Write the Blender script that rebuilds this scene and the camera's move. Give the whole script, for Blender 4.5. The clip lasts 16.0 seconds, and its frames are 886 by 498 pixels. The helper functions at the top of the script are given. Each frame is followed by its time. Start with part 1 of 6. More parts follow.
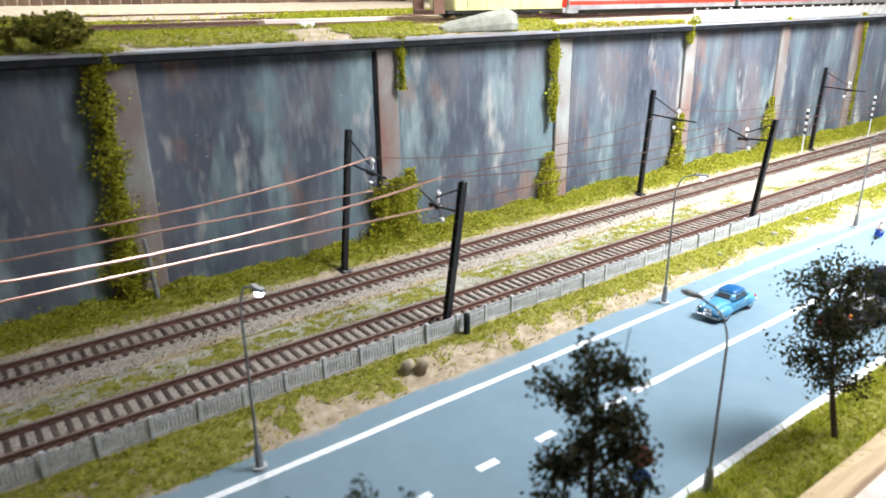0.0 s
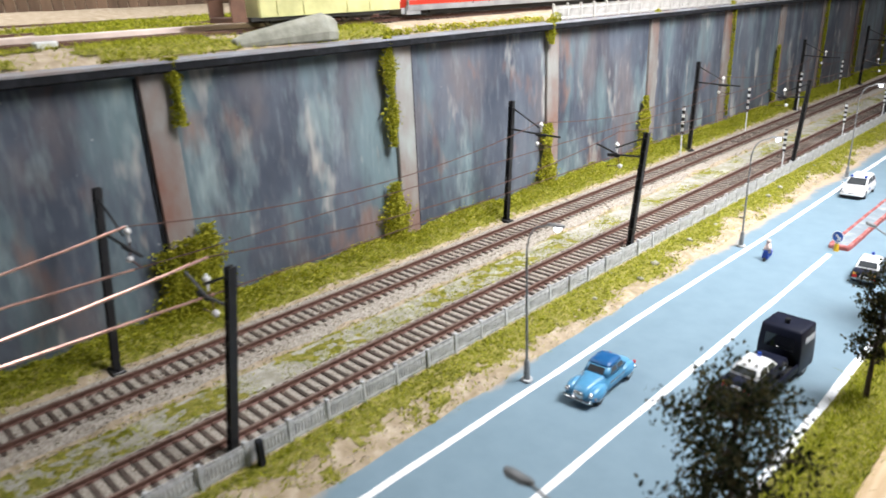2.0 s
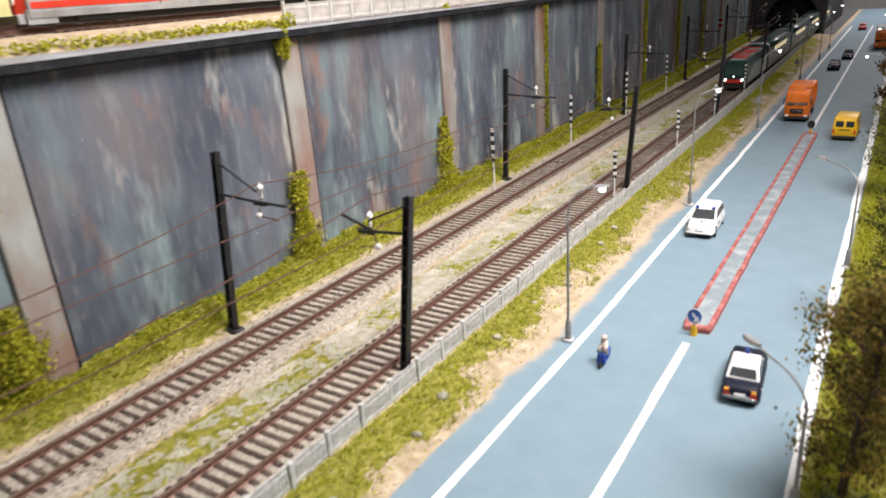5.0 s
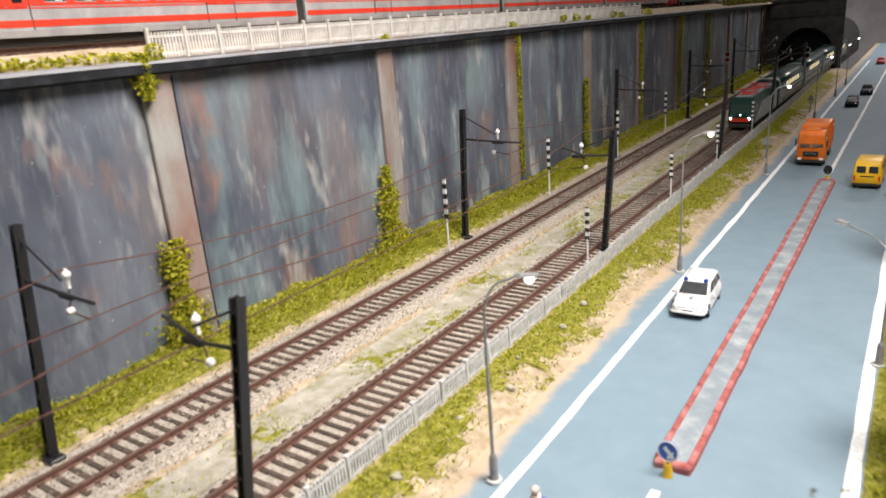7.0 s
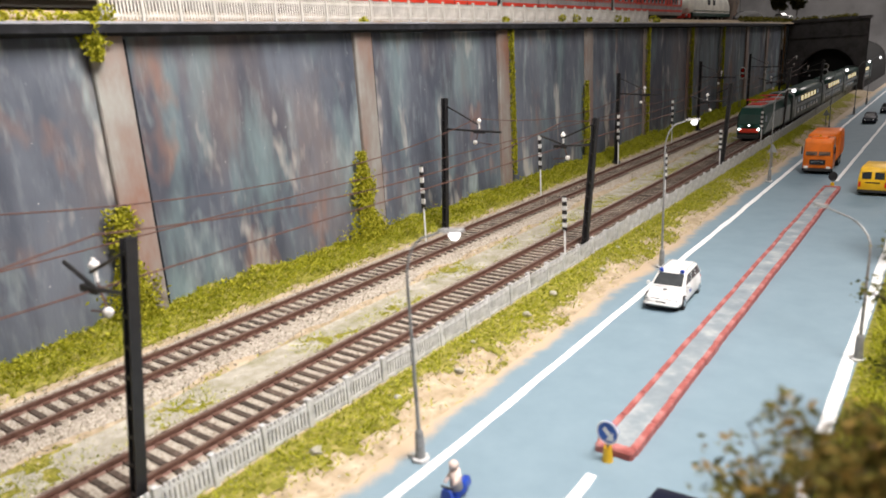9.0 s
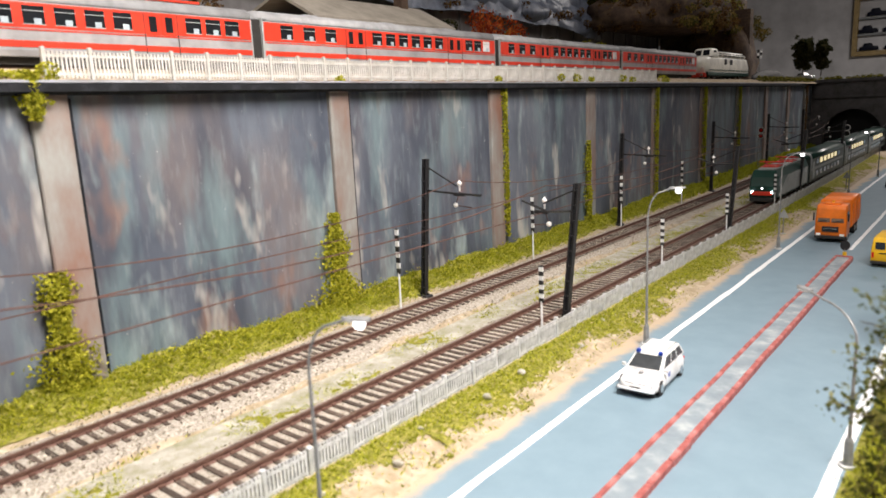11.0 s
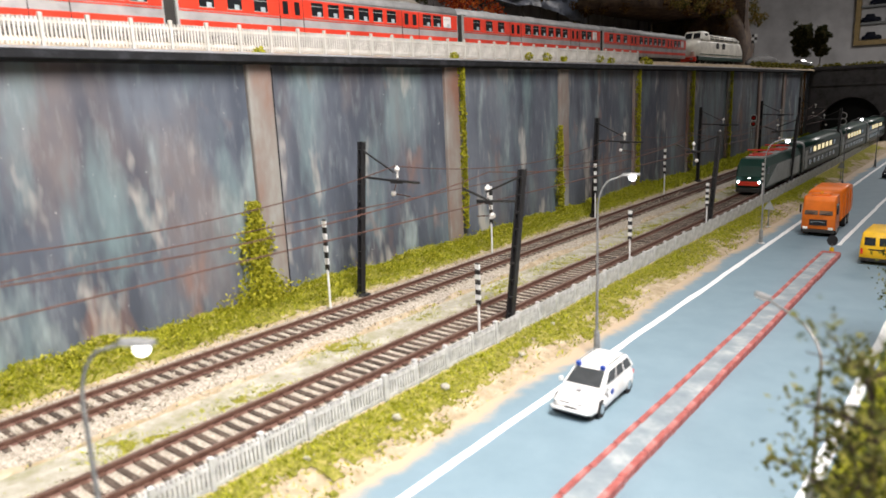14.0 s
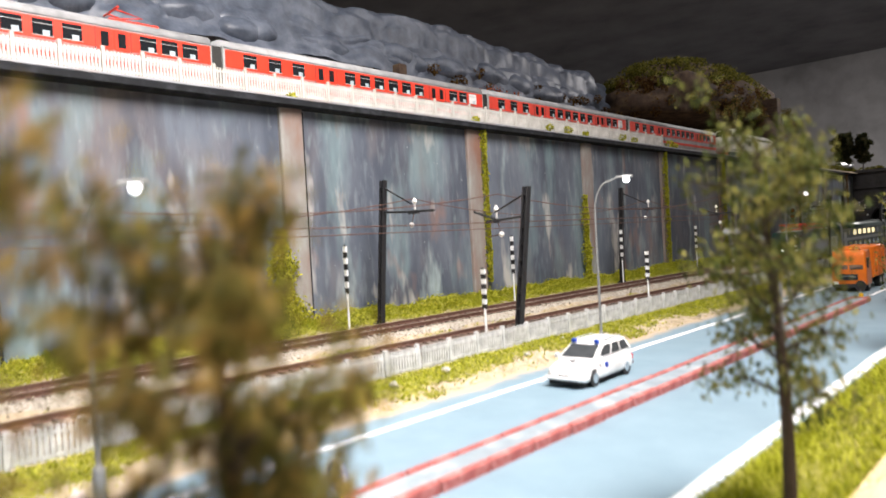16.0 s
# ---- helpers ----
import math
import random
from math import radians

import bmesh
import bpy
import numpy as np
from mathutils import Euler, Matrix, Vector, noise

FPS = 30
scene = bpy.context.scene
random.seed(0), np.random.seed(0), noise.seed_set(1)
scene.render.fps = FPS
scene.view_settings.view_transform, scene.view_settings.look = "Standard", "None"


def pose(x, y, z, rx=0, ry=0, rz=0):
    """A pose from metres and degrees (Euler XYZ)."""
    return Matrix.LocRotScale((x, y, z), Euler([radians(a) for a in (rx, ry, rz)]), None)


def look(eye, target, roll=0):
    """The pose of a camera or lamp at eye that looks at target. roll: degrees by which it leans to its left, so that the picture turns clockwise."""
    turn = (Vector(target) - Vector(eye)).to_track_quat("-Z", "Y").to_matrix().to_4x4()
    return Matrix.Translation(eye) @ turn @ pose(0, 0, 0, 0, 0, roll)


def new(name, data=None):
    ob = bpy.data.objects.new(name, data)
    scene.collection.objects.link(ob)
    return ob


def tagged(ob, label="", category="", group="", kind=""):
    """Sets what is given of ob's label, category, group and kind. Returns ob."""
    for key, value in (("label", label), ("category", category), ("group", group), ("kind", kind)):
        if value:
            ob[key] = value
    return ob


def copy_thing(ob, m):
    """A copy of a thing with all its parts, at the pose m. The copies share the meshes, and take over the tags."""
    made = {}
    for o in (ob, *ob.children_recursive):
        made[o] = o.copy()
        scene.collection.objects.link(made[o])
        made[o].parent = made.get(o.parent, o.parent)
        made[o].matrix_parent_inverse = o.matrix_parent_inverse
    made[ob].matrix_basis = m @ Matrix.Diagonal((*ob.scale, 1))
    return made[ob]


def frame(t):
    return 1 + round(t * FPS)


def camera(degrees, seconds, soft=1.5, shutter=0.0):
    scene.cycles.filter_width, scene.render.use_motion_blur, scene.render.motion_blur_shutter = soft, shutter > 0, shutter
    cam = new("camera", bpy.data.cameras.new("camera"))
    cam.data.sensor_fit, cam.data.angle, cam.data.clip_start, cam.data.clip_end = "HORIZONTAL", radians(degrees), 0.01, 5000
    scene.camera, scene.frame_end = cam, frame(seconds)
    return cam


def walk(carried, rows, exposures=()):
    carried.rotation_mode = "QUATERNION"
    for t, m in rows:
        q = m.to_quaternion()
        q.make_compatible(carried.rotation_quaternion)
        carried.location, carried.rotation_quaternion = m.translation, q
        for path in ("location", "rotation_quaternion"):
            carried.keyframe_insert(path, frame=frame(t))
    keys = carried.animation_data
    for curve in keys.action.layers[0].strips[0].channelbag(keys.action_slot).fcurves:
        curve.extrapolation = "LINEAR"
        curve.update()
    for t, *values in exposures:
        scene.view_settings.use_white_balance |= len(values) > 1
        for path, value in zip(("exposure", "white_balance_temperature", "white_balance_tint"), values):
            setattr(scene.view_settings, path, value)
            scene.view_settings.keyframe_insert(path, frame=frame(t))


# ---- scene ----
# One plan unit is 1.1 mm of the real layout.
K = 0.0011
LENS = 65.38
cam = camera(LENS, 16.0, soft=1.6, shutter=0.5)
# seconds, x, y, z in plan units, yaw, pitch, roll in degrees
ROWS = [
    (0.0, 256.1, -438.0, 152.3, 53.69, -19.52, -0.91),
    (0.5, 247.7, -421.8, 153.5, 51.97, -19.47, -1.62),
    (1.0, 235.8, -400.5, 157.6, 49.57, -20.34, -2.43),
    (1.5, 225.2, -374.0, 155.5, 47.38, -19.89, -2.29),
    (2.0, 214.0, -346.6, 156.3, 45.63, -20.28, -2.59),
    (2.5, 205.1, -321.5, 156.0, 43.53, -20.83, -2.56),
    (3.0, 196.3, -293.2, 156.4, 42.05, -20.58, -3.15),
    (3.5, 194.3, -268.2, 159.0, 40.73, -20.23, -3.77),
    (4.0, 185.5, -241.6, 154.3, 38.37, -20.62, -3.98),
    (4.5, 167.9, -214.5, 151.9, 36.24, -21.39, -4.05),
    (5.0, 161.0, -180.8, 147.5, 33.77, -20.80, -4.17),
    (7.5, 152.6, -76.1, 134.1, 35.21, -16.71, -4.37),
    (8.0, 151.4, -66.1, 130.6, 35.30, -15.99, -3.63),
    (8.5, 155.4, -61.7, 127.2, 35.89, -16.48, -3.47),
    (9.0, 171.2, -67.8, 113.4, 36.87, -15.65, -3.50),
    (9.5, 181.9, -61.2, 116.0, 37.18, -13.10, -3.67),
    (12.0, 181.4, -17.6, 115.8, 39.65, -11.42, -2.14),
    (12.5, 182.2, -10.5, 115.7, 39.59, -11.52, -2.18),
    (13.0, 182.4, -0.0, 114.2, 39.20, -11.39, -2.31),
    (13.5, 180.8, 7.7, 112.3, 39.10, -11.62, -2.49),
    (14.0, 182.1, 19.5, 108.1, 39.17, -12.18, -2.43),
    (14.5, 184.4, 26.1, 102.7, 39.10, -11.79, -2.00),
    (15.0, 191.1, 29.4, 93.7, 40.32, -8.50, -2.04),
    (15.5, 202.6, 24.7, 78.1, 43.14, -3.38, -2.90),
    (16.0, 210.6, 14.1, 53.8, 43.21, -0.83, -3.20),
]

walk(cam, [(t, pose(x * K, y * K, z * K, 90 + p, 0, yaw) @ pose(0, 0, 0, 0, 0, r)) for t, x, y, z, yaw, p, r in ROWS],
     exposures=[(0, -0.12, 5950, 9), (1.5, -0.50, 6050, 10), (3.0, -0.95, 6300, 12), (3.5, -0.94, 6400, 12), (5, -1.06, 6700, 14), (9.5, -1.08, 6850, 14), (12, -0.80, 6850, 13), (14.5, -0.80, 6700, 12), (15.2, -0.66, 6700, 12), (15.6, -0.52, 6700, 12), (16, -0.50, 6650, 13)])
cam.data.dof.use_dof, cam.data.dof.focus_distance, cam.data.dof.aperture_fstop = True, 0.75, 24.0

# ---- light: a dark club room, one long lamp over the near part of the layout, and an added fill ----
world = bpy.data.worlds.new("room_air")
scene.world = world
world.use_nodes = True
world.node_tree.nodes["Background"].inputs[0].default_value = (0.75, 0.85, 1.0, 1)
world.node_tree.nodes["Background"].inputs[1].default_value = 0.02


def area_lamp(name, eye, target, sx, sy, watts, colour, spread=180):
    data = bpy.data.lights.new(name, "AREA")
    data.shape, data.size, data.size_y, data.energy, data.color = "RECTANGLE", sx * K, sy * K, watts, colour
    data.spread = math.radians(spread)
    ob = new(name, data)
    ob.matrix_world = look(Vector(eye) * K, Vector(target) * K)
    return ob


area_lamp("hall_lamp", (290, 95, 570), (-70, 120, 45), 240, 300, 9.2, (1.0, 0.965, 0.92), 102)
area_lamp("station_lamp", (-460, -260, 500), (-230, -260, 130), 200, 420, 6.0, (1.0, 0.965, 0.92))
# unseen fill, added to lift the dark rock face and far upper scenery
area_lamp("back_scenery_fill", (-40, 880, 715), (-260, 960, 160), 240, 500, 3.6, (1.0, 0.97, 0.95))
area_lamp("far_room_lamp", (230, 2050, 735), (200, 2100, 0), 300, 500, 31.0, (1.0, 0.97, 0.95))

# ---- materials ----
def mat(name, colour, rough=0.6, metal=0.0, dark=None, light=None, scale=300.0, fine=0.0, bump=0.0, spec=0.5, mix=0.5, emit=0.0, stretch=None, vary=0.0):
    """A node material: base colour broken up by a coarse and a fine noise, with relief. Scales are per metre."""
    m = bpy.data.materials.new(name)
    m.use_nodes = True
    nt = m.node_tree
    b = nt.nodes["Principled BSDF"]
    b.inputs["Roughness"].default_value, b.inputs["Metallic"].default_value = rough, metal
    b.inputs["Specular IOR Level"].default_value = spec
    b.inputs["Base Color"].default_value = (*colour, 1)
    if emit:
        b.inputs["Emission Color"].default_value, b.inputs["Emission Strength"].default_value = (*colour, 1), emit
        return m
    co = nt.nodes.new("ShaderNodeTexCoord").outputs["Object"]
    if vary:
        seed, add = nt.nodes.new("ShaderNodeObjectInfo"), nt.nodes.new("ShaderNodeVectorMath")
        add.operation = "MULTIPLY_ADD"
        add.inputs[1].default_value = (7.0, 7.0, 7.0)
        nt.links.new(seed.outputs["Random"], add.inputs[0])
        nt.links.new(co, add.inputs[2])
        co = add.outputs[0]
    if stretch:
        mp = nt.nodes.new("ShaderNodeMapping")
        mp.inputs["Scale"].default_value = stretch
        nt.links.new(co, mp.inputs[0])
        co = mp.outputs[0]
    dark = dark or tuple(c * 0.72 for c in colour)
    light = light or tuple(min(1, c * 1.22) for c in colour)
    n1 = nt.nodes.new("ShaderNodeTexNoise")
    n1.inputs["Scale"].default_value, n1.inputs["Detail"].default_value, n1.inputs["Roughness"].default_value = scale, 6, 0.62
    nt.links.new(co, n1.inputs["Vector"])
    ramp = nt.nodes.new("ShaderNodeValToRGB")
    e = ramp.color_ramp.elements
    e[0].position, e[0].color, e[1].position, e[1].color = 0.32, (*dark, 1), 0.68, (*light, 1)
    mid = e.new(mix)
    mid.color = (*colour, 1)
    nt.links.new(n1.outputs["Fac"], ramp.inputs[0])
    out = ramp.outputs[0]
    if vary:
        info = nt.nodes.new("ShaderNodeObjectInfo")
        hsv = nt.nodes.new("ShaderNodeHueSaturation")
        mr = nt.nodes.new("ShaderNodeMapRange")
        mr.inputs["To Min"].default_value, mr.inputs["To Max"].default_value = 1 - vary, 1 + vary
        nt.links.new(info.outputs["Random"], mr.inputs["Value"])
        nt.links.new(mr.outputs[0], hsv.inputs["Value"])
        nt.links.new(out, hsv.inputs["Color"])
        out = hsv.outputs[0]
    nt.links.new(out, b.inputs["Base Color"])
    if bump:
        n2 = nt.nodes.new("ShaderNodeTexNoise")
        n2.inputs["Scale"].default_value, n2.inputs["Detail"].default_value = fine or scale * 6, 4
        nt.links.new(co, n2.inputs["Vector"])
        bp = nt.nodes.new("ShaderNodeBump")
        bp.inputs["Strength"].default_value, bp.inputs["Distance"].default_value = bump, 0.0006
        nt.links.new(n2.outputs["Fac"], bp.inputs["Height"])
        nt.links.new(bp.outputs[0], b.inputs["Normal"])
    return m


def leaf_mat(name, dark, base, light, rough=0.8, thin=0.4):
    """Foliage: each leaf its own tone."""
    m = bpy.data.materials.new(name)
    m.use_nodes = True
    nt = m.node_tree
    b = nt.nodes["Principled BSDF"]
    b.inputs["Roughness"].default_value, b.inputs["Specular IOR Level"].default_value = rough, 0.15
    geo = nt.nodes.new("ShaderNodeNewGeometry")
    ramp = nt.nodes.new("ShaderNodeValToRGB")
    e = ramp.color_ramp.elements
    e[0].position, e[0].color, e[1].position, e[1].color = 0.0, (*dark, 1), 1.0, (*light, 1)
    e.new(0.5).color = (*base, 1)
    nt.links.new(geo.outputs["Random Per Island"], ramp.inputs[0])
    nt.links.new(ramp.outputs[0], b.inputs["Base Color"])
    if thin:
        tl, mx = nt.nodes.new("ShaderNodeBsdfTranslucent"), nt.nodes.new("ShaderNodeMixShader")
        mx.inputs[0].default_value = thin
        nt.links.new(ramp.outputs[0], tl.inputs["Color"])
        nt.links.new(b.outputs[0], mx.inputs[1])
        nt.links.new(tl.outputs[0], mx.inputs[2])
        nt.links.new(mx.outputs[0], nt.nodes["Material Output"].inputs["Surface"])
    return m


def wall_paint():
    """Dark blue-grey scumbled wall paint with vertical pale green and white runs and rusty patches."""
    m = bpy.data.materials.new("streaked_wall_paint")
    m.use_nodes = True
    nt = m.node_tree
    b = nt.nodes["Principled BSDF"]
    b.inputs["Roughness"].default_value = 0.55
    b.inputs["Specular IOR Level"].default_value = 0.35
    co = nt.nodes.new("ShaderNodeTexCoord").outputs["Object"]

    def noise_at(sx, sy, sz, scale, detail, shift=0.0):
        mp = nt.nodes.new("ShaderNodeMapping")
        mp.inputs["Scale"].default_value, mp.inputs["Location"].default_value = (sx, sy, sz), (shift, shift, shift)
        nt.links.new(co, mp.inputs[0])
        n = nt.nodes.new("ShaderNodeTexNoise")
        n.inputs["Scale"].default_value, n.inputs["Detail"].default_value, n.inputs["Roughness"].default_value = scale, detail, 0.6
        nt.links.new(mp.outputs[0], n.inputs["Vector"])
        return n.outputs["Fac"]

    def step(fac, lo, hi, top=1.0):
        mr = nt.nodes.new("ShaderNodeMapRange")
        mr.inputs["From Min"].default_value, mr.inputs["From Max"].default_value, mr.inputs["To Max"].default_value = lo, hi, top
        nt.links.new(fac, mr.inputs["Value"])
        return mr.outputs[0]

    def blend(fac, a, c):
        mx = nt.nodes.new("ShaderNodeMix")
        mx.data_type = "RGBA"
        nt.links.new(fac, mx.inputs["Factor"])
        if isinstance(a, tuple):
            mx.inputs["A"].default_value = (*a, 1)
        else:
            nt.links.new(a, mx.inputs["A"])
        mx.inputs["B"].default_value = (*c, 1)
        return mx.outputs["Result"]

    # slate wash, brown scumble, dark runs, teal runs, rust blotches, pale dashes, brush grain, specks
    col = blend(step(noise_at(1, 1, 0.60, 14, 4), 0.38, 0.62), (0.054, 0.066, 0.092), (0.120, 0.137, 0.170))
    col = blend(step(noise_at(1, 1, 0.55, 17, 4, 3.1), 0.50, 0.66, 0.60), col, (0.168, 0.138, 0.135))
    col = blend(step(noise_at(1, 1, 0.26, 26, 3, 5.9), 0.51, 0.64, 0.72), col, (0.044, 0.052, 0.074))
    col = blend(step(noise_at(1, 1, 0.30, 24, 4, 7.7), 0.51, 0.66, 0.72), col, (0.165, 0.238, 0.255))
    col = blend(step(noise_at(1, 1, 0.50, 30, 3, 9.7), 0.60, 0.71, 0.60), col, (0.250, 0.138, 0.102))
    col = blend(step(noise_at(1, 1, 0.30, 38, 4, 1.3), 0.56, 0.70, 0.75), col, (0.300, 0.372, 0.380))
    col = blend(step(noise_at(1, 1, 0.34, 46, 3, 12.4), 0.61, 0.72, 0.75), col, (0.44, 0.42, 0.39))
    col = blend(step(noise_at(1, 1, 0.22, 230, 4, 9.2), 0.52, 0.74, 0.22), col, (0.33, 0.36, 0.38))
    col = blend(step(noise_at(1, 1, 0.25, 190, 4, 4.2), 0.52, 0.74, 0.30), col, (0.050, 0.055, 0.072))
    col = blend(step(noise_at(1, 1, 0.80, 420, 2, 2.4), 0.74, 0.78, 0.60), col, (0.55, 0.55, 0.54))
    nt.links.new(col, b.inputs["Base Color"])
    bp = nt.nodes.new("ShaderNodeBump")
    bp.inputs["Strength"].default_value, bp.inputs["Distance"].default_value = 0.25, 0.0004
    nt.links.new(noise_at(1, 1, 0.4, 900, 4), bp.inputs["Height"])
    nt.links.new(bp.outputs[0], b.inputs["Normal"])
    return m


def sand_dust(m):
    """Sand drifted over the road's inner edge, with a ragged soft border."""
    nt = m.node_tree
    b = nt.nodes["Principled BSDF"]
    src = b.inputs["Base Color"].links[0].from_socket
    co = nt.nodes.new("ShaderNodeTexCoord").outputs["Object"]
    xyz = nt.nodes.new("ShaderNodeSeparateXYZ")
    nt.links.new(co, xyz.inputs[0])
    drift = nt.nodes.new("ShaderNodeMapRange")
    for k, v in (("From Min", -40 * K), ("From Max", 110 * K), ("To Min", 2.5 * K), ("To Max", -3.5 * K)):
        drift.inputs[k].default_value = v
    nt.links.new(xyz.outputs["Y"], drift.inputs["Value"])
    acc = nt.nodes.new("ShaderNodeMath")
    nt.links.new(xyz.outputs["X"], acc.inputs[0])
    nt.links.new(drift.outputs[0], acc.inputs[1])
    for scale, amp in ((22, 16 * K), (160, 6 * K), (1500, 5 * K)):
        n, ma = nt.nodes.new("ShaderNodeTexNoise"), nt.nodes.new("ShaderNodeMath")
        n.inputs["Scale"].default_value, n.inputs["Detail"].default_value = scale, 3
        nt.links.new(co, n.inputs["Vector"])
        ma.operation = "MULTIPLY_ADD"
        ma.inputs[1].default_value = amp
        nt.links.new(n.outputs["Fac"], ma.inputs[0])
        nt.links.new(acc.outputs[0], ma.inputs[2])
        acc = ma
    mr = nt.nodes.new("ShaderNodeMapRange")
    mr.interpolation_type = "SMOOTHSTEP"
    for k, v in (("From Min", 64.0 * K), ("From Max", 57.5 * K), ("To Min", 0.0), ("To Max", 0.95)):
        mr.inputs[k].default_value = v
    nt.links.new(acc.outputs[0], mr.inputs["Value"])
    mx = nt.nodes.new("ShaderNodeMix")
    mx.data_type = "RGBA"
    nt.links.new(mr.outputs[0], mx.inputs["Factor"])
    nt.links.new(src, mx.inputs["A"])
    mx.inputs["B"].default_value = (0.46, 0.355, 0.25, 1)
    nt.links.new(mx.outputs["Result"], b.inputs["Base Color"])
    return m


